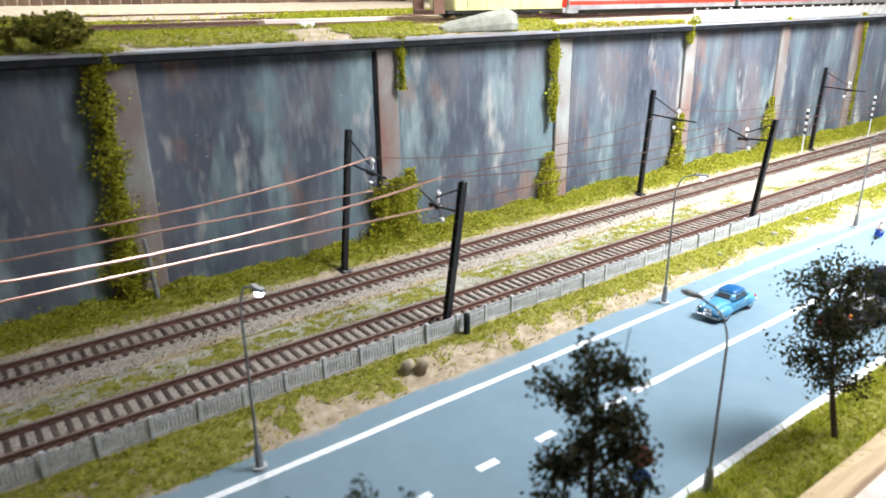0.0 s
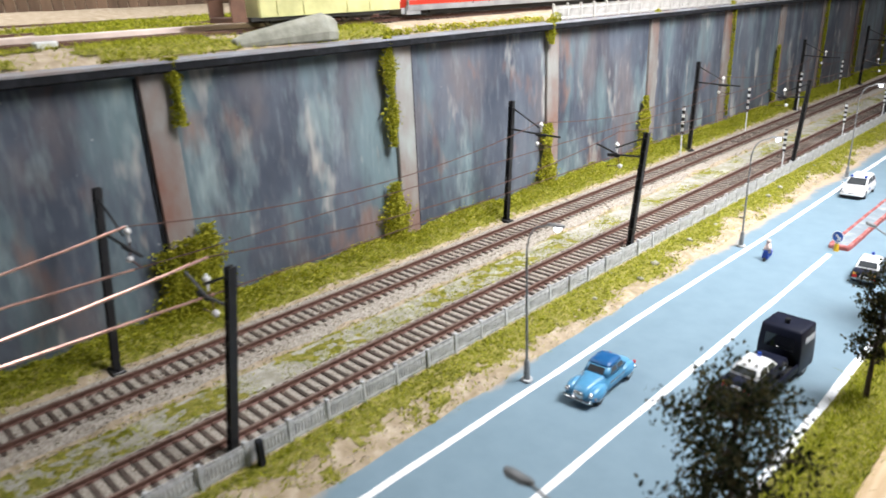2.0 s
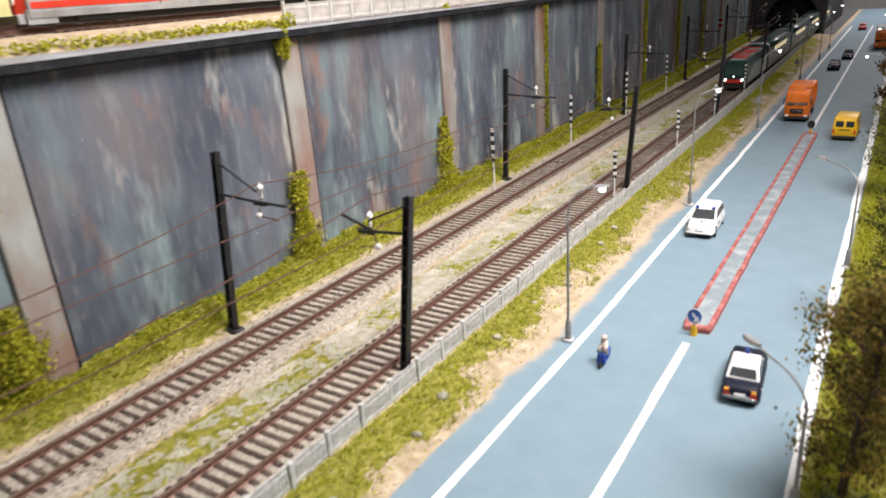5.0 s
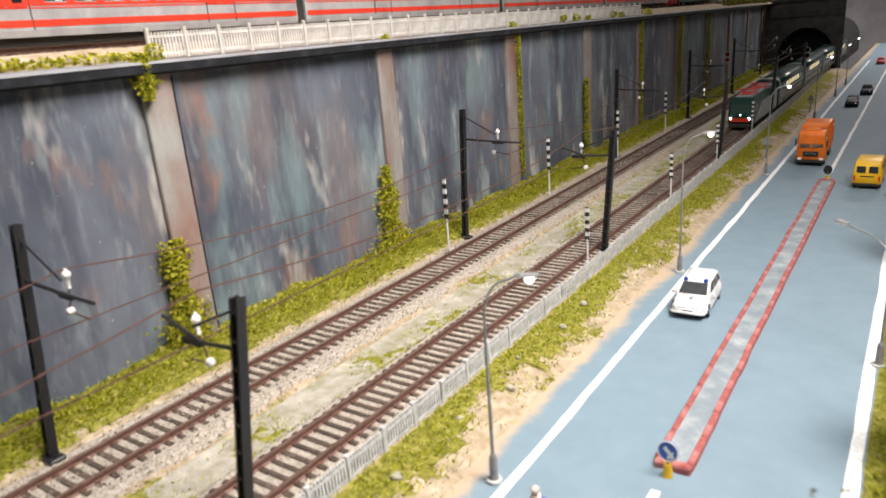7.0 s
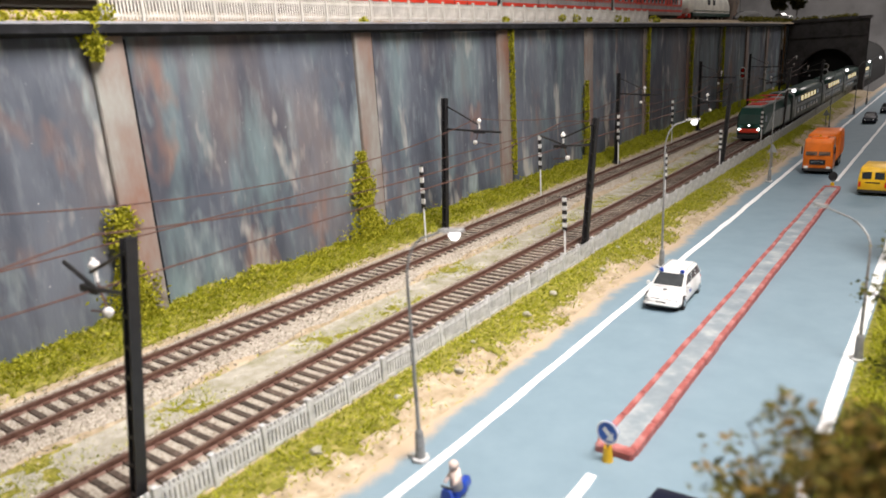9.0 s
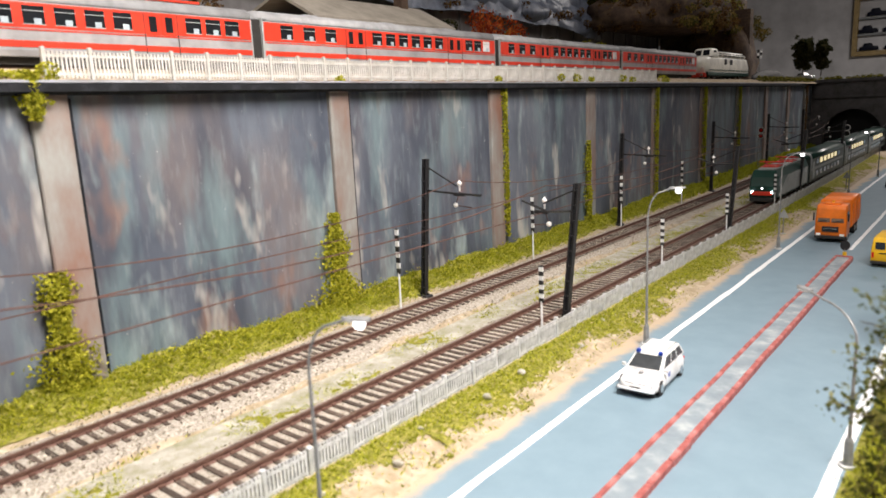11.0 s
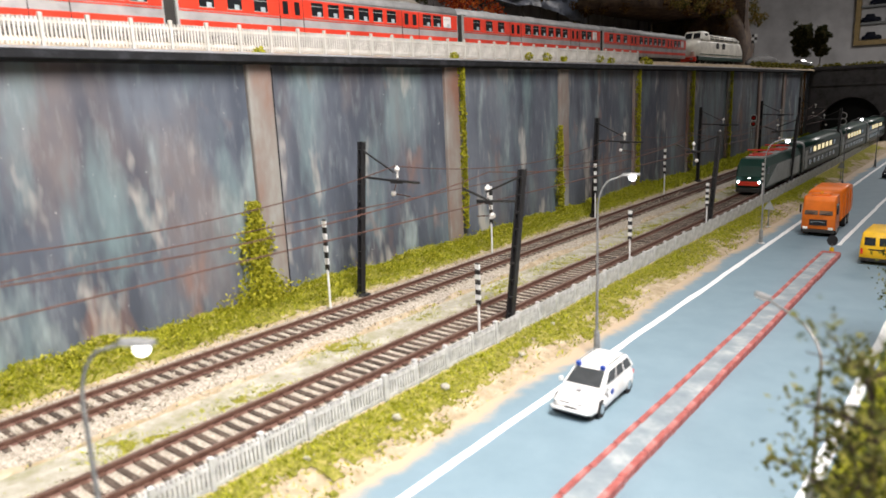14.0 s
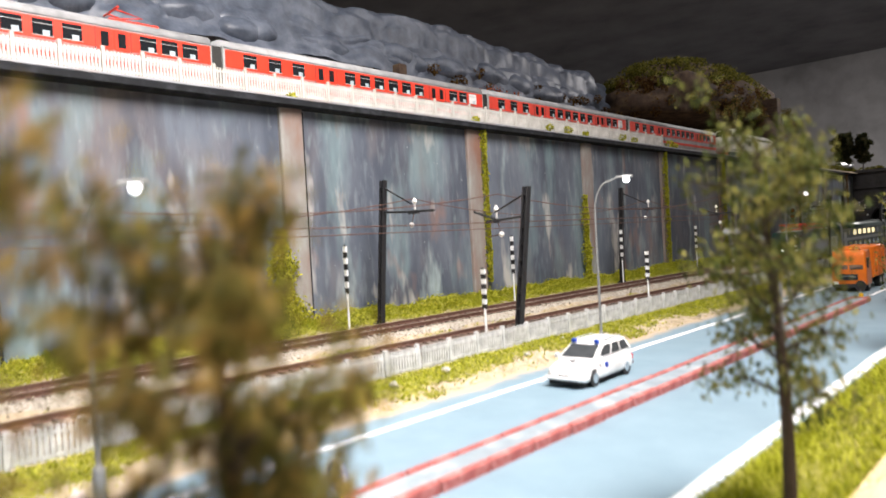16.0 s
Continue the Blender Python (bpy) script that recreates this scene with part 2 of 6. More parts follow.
M = dict(
    wall=wall_paint(),
    pillar=mat("scuffed_pillar_paint", (0.225, 0.195, 0.180), 0.6, dark=(0.20, 0.105, 0.080), light=(0.30, 0.325, 0.315), scale=34, bump=0.3, stretch=(1, 1, 0.4), vary=0.10),
    coping=mat("black_coping_paint", (0.011, 0.012, 0.015), 0.8, light=(0.026, 0.028, 0.034), scale=150, bump=0.2, spec=0.2),
    cope_top=mat("grey_coping_top", (0.20, 0.205, 0.225), 0.8, dark=(0.19, 0.15, 0.135), scale=40, bump=0.2),
    road=sand_dust(mat("grey_blue_road_paint", (0.172, 0.250, 0.305), 0.62, dark=(0.160, 0.235, 0.288), light=(0.184, 0.264, 0.321), scale=60, fine=1500, bump=0.06, spec=0.3)),
    line=mat("white_line_paint", (0.78, 0.80, 0.82), 0.6, dark=(0.62, 0.66, 0.70), scale=700, bump=0.1),
    soil=mat("sandy_ground_cover", (0.39, 0.315, 0.225), 0.95, dark=(0.28, 0.225, 0.14), light=(0.50, 0.42, 0.32), scale=160, fine=2500, bump=0.5, spec=0.1),
    ballast=mat("grey_beige_ballast", (0.37, 0.335, 0.290), 0.95, dark=(0.22, 0.192, 0.160), light=(0.54, 0.50, 0.44), scale=900, fine=1800, bump=1.0, spec=0.1),
    gravel=mat("pale_fine_gravel", (0.39, 0.37, 0.315), 0.95, dark=(0.29, 0.285, 0.18), light=(0.52, 0.50, 0.44), scale=110, fine=2600, bump=1.0, spec=0.1),
    stones=leaf_mat("ballast_stones", (0.25, 0.212, 0.172), (0.42, 0.375, 0.31), (0.62, 0.565, 0.48), 0.95, 0.0),
    turf=mat("olive_turf_base", (0.25, 0.24, 0.050), 0.95, dark=(0.13, 0.135, 0.022), light=(0.40, 0.34, 0.13), scale=260, fine=2600, bump=1.0, spec=0.05),
    grass=leaf_mat("static_grass", (0.13, 0.155, 0.010), (0.34, 0.36, 0.020), (0.54, 0.53, 0.075)),
    ivy=leaf_mat("foam_ivy", (0.15, 0.16, 0.012), (0.37, 0.37, 0.028), (0.58, 0.55, 0.07)),
    leaf=leaf_mat("dark_tree_leaves", (0.008, 0.014, 0.006), (0.030, 0.036, 0.014), (0.085, 0.070, 0.030)),
    leaf_green=leaf_mat("olive_tree_leaves", (0.035, 0.050, 0.012), (0.105, 0.118, 0.028), (0.26, 0.235, 0.07)),
    leaf_olive=leaf_mat("dark_olive_leaves", (0.035, 0.042, 0.008), (0.15, 0.15, 0.022), (0.36, 0.31, 0.07)),
    leaf_red=leaf_mat("rust_red_leaves", (0.14, 0.016, 0.006), (0.40, 0.06, 0.018), (0.52, 0.16, 0.035)),
    leaf_brown=leaf_mat("brown_leaves", (0.05, 0.022, 0.008), (0.12, 0.06, 0.02), (0.21, 0.13, 0.04)),
    leaf_mix=leaf_mat("autumn_olive_leaves", (0.045, 0.045, 0.012), (0.135, 0.125, 0.028), (0.33, 0.20, 0.06)),
    bark=mat("dark_bark", (0.045, 0.030, 0.020), 0.9, scale=500, bump=0.6),
    rail=mat("rusty_rail", (0.155, 0.085, 0.066), 0.5, metal=0.3, dark=(0.12, 0.055, 0.042), scale=400, bump=0.1),
    railtop=mat("worn_rail_head", (0.34, 0.27, 0.23), 0.3, metal=0.85, scale=300),
    tie=mat("brown_sleeper", (0.062, 0.044, 0.034), 0.8, light=(0.14, 0.105, 0.085), scale=600, bump=0.4, vary=0.35),
    black=mat("black_mast_paint", (0.012, 0.012, 0.014), 0.45, scale=400, bump=0.1),
    wire=mat("copper_wire", (0.11, 0.055, 0.045), 0.5, metal=0.3, scale=100),
    # same copper, with the lamp's pinkish highlight put into the colour
    wire_glint=mat("painted_glint_copper_wire", (0.78, 0.48, 0.40), 0.3, metal=0.75, scale=100),
    car_glass=mat("grey_car_glass", (0.05, 0.055, 0.06), 0.18, scale=80),
    # brownish reflection and cab interior are put into the glass colour
    truck_glass=mat("cab_glass_painted_reflection", (0.20, 0.135, 0.10), 0.15, dark=(0.07, 0.05, 0.04), scale=140),
    pole=mat("grey_pole", (0.22, 0.225, 0.23), 0.5, metal=0.2, scale=300),
    bulb=mat("lit_lamp_globe", (0.95, 0.97, 1.0), emit=9.0),
    head_bulb=mat("lit_white_diode", (0.85, 0.92, 1.0), emit=25.0),
    insul=mat("white_insulator", (0.75, 0.73, 0.72), 0.3, scale=200),
    concrete=mat("pale_concrete_fence", (0.47, 0.48, 0.49), 0.75, dark=(0.33, 0.34, 0.35), scale=250, bump=0.3),
    whitepl=mat("white_plastic_fence", (0.48, 0.47, 0.445), 0.5, dark=(0.38, 0.36, 0.32), scale=120),
    wood=mat("pale_plywood_edge", (0.52, 0.39, 0.24), 0.6, dark=(0.45, 0.32, 0.18), scale=60, stretch=(6, 0.4, 1), bump=0.1),
    ledge=mat("pinkish_white_ledge", (0.66, 0.55, 0.50), 0.5, scale=30),
    red=mat("red_train_paint", (0.58, 0.040, 0.020), 0.38, scale=60),
    grey=mat("grey_train_paint", (0.29, 0.29, 0.30), 0.4, scale=60),
    roof=mat("train_roof_grey", (0.25, 0.255, 0.265), 0.55, scale=90),
    glass=mat("dark_train_glass", (0.012, 0.014, 0.017), 0.08, scale=80, spec=0.7),
    blind=mat("pale_seat_plastic", (0.33, 0.40, 0.45), 0.5, scale=100),
    under=mat("black_underframe", (0.018, 0.017, 0.016), 0.7, scale=300, bump=0.3),
    steel=mat("steel_wheel", (0.30, 0.28, 0.27), 0.35, metal=0.8, scale=200),
    kerb=mat("red_kerb_paint", (0.33, 0.085, 0.078), 0.7, dark=(0.22, 0.055, 0.05), light=(0.46, 0.20, 0.19), scale=150, bump=0.4),
    island=mat("grey_island_top", (0.21, 0.255, 0.285), 0.8, dark=(0.16, 0.20, 0.235), light=(0.34, 0.37, 0.39), scale=90, bump=0.3),
    white=mat("white_car_paint", (0.70, 0.71, 0.72), 0.25, scale=50),
    blue=mat("light_blue_car_paint", (0.085, 0.27, 0.46), 0.3, scale=50),
    blue_dark=mat("dark_blue_roof_paint", (0.015, 0.10, 0.27), 0.3, scale=50),
    blue_deep=mat("deep_blue_plastic", (0.01, 0.05, 0.35), 0.3, scale=50),
    navy=mat("navy_black_paint", (0.006, 0.008, 0.020), 0.5, scale=50, spec=0.18),
    orange=mat("orange_truck_paint", (0.72, 0.16, 0.012), 0.4, scale=50),
    yellow=mat("yellow_van_paint", (0.74, 0.43, 0.012), 0.4, scale=50),
    tyre=mat("black_tyre", (0.015, 0.015, 0.016), 0.85, scale=300),
    chrome=mat("chrome_trim", (0.62, 0.63, 0.65), 0.18, metal=0.9, scale=100),
    redlamp=mat("red_lamp_lens", (0.62, 0.02, 0.015), 0.2, scale=100),
    amber=mat("amber_lamp_lens", (0.80, 0.36, 0.04), 0.2, scale=100),
    sign_blue=mat("blue_sign", (0.02, 0.10, 0.42), 0.4, scale=100),
    green=mat("dark_green_loco_paint", (0.006, 0.042, 0.033), 0.35, scale=60),
    coachgrey=mat("coach_grey_green", (0.060, 0.078, 0.072), 0.45, scale=60),
    silver=mat("silver_grey_paint", (0.30, 0.32, 0.325), 0.4, scale=60),
    cream=mat("cream_loco_paint", (0.78, 0.77, 0.70), 0.4, scale=60),
    pale=mat("pale_olive_wagon_paint", (0.52, 0.50, 0.235), 0.6, dark=(0.42, 0.40, 0.18), scale=60, bump=0.15),
    sleeve=mat("brown_wagon_paint", (0.16, 0.08, 0.05), 0.7, scale=100),
    glow=mat("warm_window_glow", (1.0, 0.86, 0.50), emit=1.6),
    boulder=mat("grey_green_stone", (0.235, 0.235, 0.19), 0.85, dark=(0.16, 0.16, 0.125), light=(0.32, 0.32, 0.27), scale=80, bump=0.5),
    rock=mat("grey_plaster_rock", (0.100, 0.120, 0.162), 0.42, dark=(0.050, 0.062, 0.088), light=(0.160, 0.184, 0.236), scale=45, fine=500, bump=0.6),
    brownrock=mat("brown_mossy_rock", (0.075, 0.045, 0.030), 0.9, dark=(0.03, 0.018, 0.012), light=(0.13, 0.09, 0.05), scale=60, fine=500, bump=1.0),
    backwall=mat("grey_station_concrete", (0.150, 0.145, 0.150), 0.85, dark=(0.095, 0.090, 0.092), light=(0.205, 0.200, 0.205), scale=30, bump=0.3, stretch=(1, 1, 0.4)),
    tunnel=mat("dark_portal_stone", (0.070, 0.066, 0.068), 0.8, dark=(0.04, 0.037, 0.037), scale=70, bump=0.4),
    # near-black colour stands in for the shade inside both tunnels
    bore_black=mat("painted_tunnel_dark", (0.006, 0.006, 0.006), 0.95, scale=100),
    plaster=mat("grey_room_plaster", (0.62, 0.62, 0.63), 0.85, scale=6),
    ceil=mat("dark_ceiling", (0.26, 0.26, 0.28), 0.8, scale=5),
    roomfloor=mat("room_floor", (0.16, 0.14, 0.12), 0.7, scale=8),
    plank=mat("brown_plank", (0.16, 0.10, 0.062), 0.75, scale=120, stretch=(1, 1, 0.2), vary=0.3),
    roofsheet=mat("beige_roof_sheet", (0.26, 0.235, 0.20), 0.8, scale=50),
    frame_wood=mat("pale_cabinet_wood", (0.42, 0.30, 0.13), 0.5, scale=100),
    skin=mat("figure_paint", (0.62, 0.50, 0.46), 0.6, scale=400),
)

# ---- building blocks (all in plan units) ----
class Mesh:
    """Collects faces; plain lists keep it quick."""

    def __init__(self):
        self.v, self.f = [], []

    def add(self, verts, faces):
        n = len(self.v)
        self.v.extend(verts)
        self.f.extend([tuple(i + n for i in f) for f in faces])
        return self

    def box(self, x0, y0, z0, x1, y1, z1, c=0.0):
        """A box; c chamfers its four upright edges and the top rim."""
        if not c:
            p = [(x0, y0, z0), (x1, y0, z0), (x1, y1, z0), (x0, y1, z0), (x0, y0, z1), (x1, y0, z1), (x1, y1, z1), (x0, y1, z1)]
            return self.add(p, [(3, 2, 1, 0), (4, 5, 6, 7), (0, 1, 5, 4), (1, 2, 6, 5), (2, 3, 7, 6), (3, 0, 4, 7)])

        def ring(i, z):
            a, b, u, w = x0 + i, x1 - i, y0 + i, y1 - i
            return [(a + c, u, z), (b - c, u, z), (b, u + c, z), (b, w - c, z), (b - c, w, z), (a + c, w, z), (a, w - c, z), (a, u + c, z)]

        return self.rings([ring(0, z0), ring(0, z1 - c), ring(c * 0.8, z1)])

    def rings(self, rings, closed=True):
        n, k = len(self.v), len(rings[0])
        for r in rings:
            self.v.extend(r)
        for i in range(len(rings) - 1):
            for j in range(k):
                a, b = n + i * k + j, n + i * k + (j + 1) % k
                self.f.append((a, b, b + k, a + k))
        if closed:
            self.f.append(tuple(n + j for j in reversed(range(k))))
            self.f.append(tuple(n + (len(rings) - 1) * k + j for j in range(k)))
        return self

    def tube(self, pts, radii, n=8):
        """A round bar through points."""
        if not isinstance(radii, (list, tuple)):
            radii = [radii] * len(pts)
        pts = [Vector(p) for p in pts]
        rings = []
        for i, p in enumerate(pts):
            d = (pts[min(i + 1, len(pts) - 1)] - pts[max(i - 1, 0)]).normalized()
            u = d.orthogonal().normalized() if i == 0 else (u - d * u.dot(d)).normalized()
            w = d.cross(u)
            rings.append([tuple(p + (math.cos(a) * u + math.sin(a) * w) * float(radii[i])) for a in (2 * math.pi * k / n for k in range(n))])
        return self.rings(rings)

    def ball(self, x, y, z, r, seg=12, rows=7, sz=1.0):
        rings = []
        for i in range(rows + 1):
            a = -math.pi / 2 + math.pi * max(0.03, min(0.97, i / rows))
            rings.append([(x + r * math.cos(a) * math.cos(b), y + r * math.cos(a) * math.sin(b), z + r * sz * math.sin(a)) for b in (2 * math.pi * k / seg for k in range(seg))])
        return self.rings(rings)

    def disc(self, p, axis, r, h, n=20):
        p, axis = Vector(p), Vector(axis).normalized()
        return self.tube([p - axis * h / 2, p + axis * h / 2], r, n)

    def quad(self, p, out=0.0):
        """A thin slab on four points, raised by out along its normal."""
        p = [Vector(q) for q in p]
        nrm = (p[1] - p[0]).cross(p[3] - p[0]).normalized()
        a, b = [tuple(q - nrm * 0.25) for q in p], [tuple(q + nrm * out) for q in p]
        return self.rings([a, b])

    def leaves(self, centres, size, seed, flat=0.0):
        """Small crossed leaf blades round the given centres."""
        r = np.random.RandomState(seed)
        c = np.asarray(centres, float)
        n = len(c)
        s = size * r.uniform(0.55, 1.3, (n, 1))
        u = r.normal(size=(n, 3))
        u[:, 2] *= 1 - flat
        u /= np.linalg.norm(u, axis=1, keepdims=True)
        w = np.cross(u, r.normal(size=(n, 3)))
        w /= np.linalg.norm(w, axis=1, keepdims=True) + 1e-9
        k = len(self.v)
        quads = np.stack([c - u * s, c + w * s * 0.55, c + u * s, c - w * s * 0.55], 1).reshape(-1, 3)
        self.v.extend(map(tuple, quads.tolist()))
        self.f.extend([(k + 4 * i, k + 4 * i + 1, k + 4 * i + 2, k + 4 * i + 3) for i in range(n)])
        return self

    def blades(self, feet, height, seed, lean=0.6, width=0.35):
        """Upright grass fibres, one triangle each."""
        r = np.random.RandomState(seed)
        c = np.asarray(feet, float)
        n = len(c)
        h = height * r.uniform(0.5, 1.25, n)
        a = r.uniform(0, 2 * np.pi, n)
        d = np.stack([np.cos(a), np.sin(a), 0 * a], 1) * width * (0.6 + 0.8 * r.rand(n, 1))
        tip = c + np.stack([r.normal(size=n) * lean * h, r.normal(size=n) * lean * h, h], 1)
        k = len(self.v)
        self.v.extend(map(tuple, np.stack([c - d, c + d, tip], 1).reshape(-1, 3).tolist()))
        self.f.extend([(k + 3 * i, k + 3 * i + 1, k + 3 * i + 2) for i in range(n)])
        return self

    def stones(self, centres, size, seed):
        """Small angular four-sided stones."""
        r = np.random.RandomState(seed)
        c = np.asarray(centres, float)
        n = len(c)
        base = np.array([(1, 0, -0.4), (-0.5, 0.87, -0.4), (-0.5, -0.87, -0.4), (0, 0, 0.9)])
        p = c[:, None] + base[None] * size * r.uniform(0.5, 1.3, (n, 1, 3)) * r.choice([-1, 1], (n, 1, 1)) + r.normal(size=(n, 4, 3)) * size * 0.25
        k = len(self.v)
        self.v.extend(map(tuple, p.reshape(-1, 3).tolist()))
        for i in range(n):
            q = k + 4 * i
            self.f += [(q, q + 1, q + 3), (q + 1, q + 2, q + 3), (q + 2, q, q + 3)]
        return self

    def data(self, name, material, smooth=False):
        me = bpy.data.meshes.new(name)
        me.from_pydata((np.asarray(self.v, float) * K).tolist(), [], self.f)
        me.materials.append(material)
        if smooth:
            me.polygons.foreach_set("use_smooth", [True] * len(me.polygons))
        me.update()
        return me


def part(name, mesh, material, parent=None, label="", smooth=False):
    """One mesh object, under a thing or a part."""
    data = mesh.data(name, M[material], smooth) if isinstance(mesh, Mesh) else mesh
    ob = new(name, data)
    ob.parent = parent
    return tagged(ob, label)


def thing(name, label, category, x=0, y=0, z=0, rz=0, group="", kind=""):
    ob = new(name)
    ob.empty_display_size = 0.01
    ob.matrix_world = pose(x * K, y * K, z * K, 0, 0, rz)
    return tagged(ob, label, category, group, kind)


def solid(name, mesh, material, label, category, kind="", smooth=False, group=""):
    return tagged(new(name, mesh.data(name, M[material], smooth)), label, category, group, kind)


def at(ob, x, y, z=0, rz=0):
    return copy_thing(ob, pose(x * K, y * K, z * K, 0, 0, rz))

# ---- the setting ----
Y0, Y1 = -760, 1500
rnd = np.random.RandomState(7)


def bend(y):
    return -13.0 * (max(0.0, y - 500.0) / 1000.0) ** 2


def height(x):
    """Height of the lower deck across the tracks."""
    return float(np.interp(x, [-104, -92, -80, -75, -43, -36, -20, -14.5, 13.5, 18, 30, 40, 46, 60], [12.5, 11.5, 9.0, 7.4, 7.4, 4.2, 4.2, 7.0, 7.0, 3.4, 3.0, 1.1, -0.2, -1.2]))


def lumps(x, y, s=0.05):
    return noise.noise(Vector((x * s, y * s, 0.3)))


def sweep(profile, ys, closed=False):
    """A profile of (x, z) carried along the bend of the line."""
    m = Mesh()
    rings = [[(x + bend(y), y, z) for x, z in profile] for y in ys]
    k = len(profile)
    for r in rings:
        m.v.extend(r)
    for i in range(len(rings) - 1):
        for j in range(k if closed else k - 1):
            a, b = i * k + j, i * k + (j + 1) % k
            m.f.append((a, b, b + k, a + k))
    if closed:
        m.f += [tuple(reversed(range(k))), tuple((len(rings) - 1) * k + j for j in range(k))]
    return m


def strip(x0, x1, step=4.0, rough=0.6):
    """A piece of the deck's ground between two lines, gently uneven."""
    m = Mesh()
    xs = np.arange(x0, x1 + 0.1, step)
    ys = np.arange(Y0, Y1 + 1, 8.0)
    for y in ys:
        for x in xs:
            edge = min(x - x0, x1 - x)
            m.v.append((x + bend(y), y, height(x) + (rough * (1.0 if x < 36 else 0.4) * lumps(x, y, 0.06) if edge > 1 else 0)))
    k = len(xs)
    for i in range(len(ys) - 1):
        for j in range(k - 1):
            a = i * k + j
            m.f.append((a, a + 1, a + 1 + k, a + k))
    return m


longs = list(range(Y0, 500, 140)) + list(range(500, Y1 + 1, 50))
solid("ground", strip(-104, 60), "soil", "sandy model ground with grass tufts beside two tracks", "ground", "structure", True)
gravel = strip(-37, -15, 2.2, 0.6)
gravel.v = [(x, y, z + 0.22) for x, y, z in gravel.v]
solid("gravel_between_tracks", gravel, "gravel", "pale grey-beige gravel between the two tracks", "gravel", "structure", True)
solid("ballast_bed_near", sweep([(-17.5, 5.0), (-14, 8.0), (13, 8.0), (16, 5.0)], longs), "ballast", "pale grey ballast bed under the track by the fence", "ballast", "structure")
solid("ballast_bed_far", sweep([(-79, 7.0), (-74.5, 8.05), (-43.5, 8.05), (-36, 3.7)], longs), "ballast", "pale grey ballast bed under the track by the wall", "ballast", "structure")

solid("road", Mesh().box(42, Y0, -3, 166, 2300, 0), "road", "smooth grey-blue painted model road", "road", "structure")


def painted(x, ys, half, z=0.12, drift=0.0):
    """A hand-painted line with slightly uneven edges."""
    m = Mesh()
    for i, y in enumerate(ys):
        a, b = (half * (1 + 0.22 * noise.noise(Vector((s, y * 0.045, 0))) + 0.10 * noise.noise(Vector((s, y * 0.2, 4)))) for s in (1.5, 9.5))
        o = 0.5 * noise.noise(Vector((3.3, y * 0.02, x))) + drift * float(np.interp(y, (-40, 90), (0, 1)))
        m.v += [(x - a + o, y, z), (x + b + o, y, z)]
        if i:
            k = 2 * i
            m.f.append((k - 2, k - 1, k + 1, k))
    return m


solid("road_line_left", painted(59.3, np.arange(Y0, 1700, 5), 1.6, 0.12, 2.0), "line", "white painted edge line on the road", "road marking", "structure")
solid("road_line_right", painted(152.3, np.arange(Y0, 1700, 5), 2.0, 0.12, -2.0), "line", "uneven white edge line along the verge", "road marking", "structure")
solid("road_line_middle", painted(101.6, np.arange(-228, 92, 5), 1.6), "line", "solid white centre line on the road", "road marking", "structure")
solid("road_line_middle_far", painted(101.7, np.arange(545, 1700, 5), 1.4), "line", "white centre line beyond the traffic island", "road marking", "structure")
for a, b in ((-252, -234), (-283, -274), (-311, -302), (-340, -331), (-370, -361), (-400, -391)):
    solid("road_dash", painted(101.7, np.linspace(a, b, 5), 1.6), "line", "short white centre dash on the road", "road marking", "structure", group="centre dashes")

verge = Mesh()
for y in np.arange(Y0, 1701, 8):
    for x, z in ((152.4, 0.0), (157, 1.2), (164, 2.4), (171, 2.6), (178, 1.8)):
        verge.v.append((x, y, z + (0.7 * lumps(x, y, 0.08) if x > 156 else -0.2)))
nv = len(verge.v) // 5
verge.f = [(5 * i + j, 5 * i + j + 1, 5 * i + j + 6, 5 * i + j + 5) for i in range(nv - 1) for j in range(4)]
solid("verge_ground", verge, "turf", "narrow grassy verge between road and layout edge", "verge", "structure", True)
solid("layout_edge", Mesh().box(177, Y0, -60, 186, 1700, 3.0, 0.6), "wood", "pale plywood edge of the layout", "edge", "structure")
solid("layout_ledge", Mesh().box(186, Y0, -60, 420, 1700, -1.5), "ledge", "pinkish white ledge in front of the layout", "ledge", "structure")

# retaining wall with pillars and coping
PILLARS = [-655, -508, -362, -215, -66, 83, 231.5, 382, 530, 676, 826, 974, 1130, 1285, 1428]
solid("wall_retaining", sweep([(-102, 0), (-102, 131), (-112, 131), (-112, 0)], longs, True), "wall", "tall dark blue-grey retaining wall with pale weathering streaks", "wall", "structure")
solid("coping_lip", sweep([(-103, 128.0), (-97.2, 128.4), (-95.2, 129.3), (-95.2, 132.4), (-103, 132.4)], longs, True), "coping", "black coping lip along the top of the wall", "coping", "structure")
solid("coping_top", sweep([(-117, 131.2), (-95.0, 132.6), (-95.6, 133.6), (-117, 134.6)], longs, True), "cope_top", "grey stained coping slab on the wall", "coping", "structure")
pillar = Mesh().box(-102.5, -7.1, 6, -99.6, 7.1, 129.6, 0.5).data("pillar", M["pillar"])
groove = Mesh().box(-102.4, -0.85, 8, -101.0, 0.85, 127).data("joint", M["coping"])
for i, y in enumerate(PILLARS):
    p = tagged(new("pillar", pillar), "grey-brown scuffed pillar on the retaining wall", "pillar", "wall pillars", "structure")
    p.location = (bend(y) * K, y * K, 0)
    side = -1 if y in (-215, -362) else 1
    g = part("joint", groove, "coping", p, "black joint beside the pillar")
    g.location = (0, side * 7.8 * K, 0)

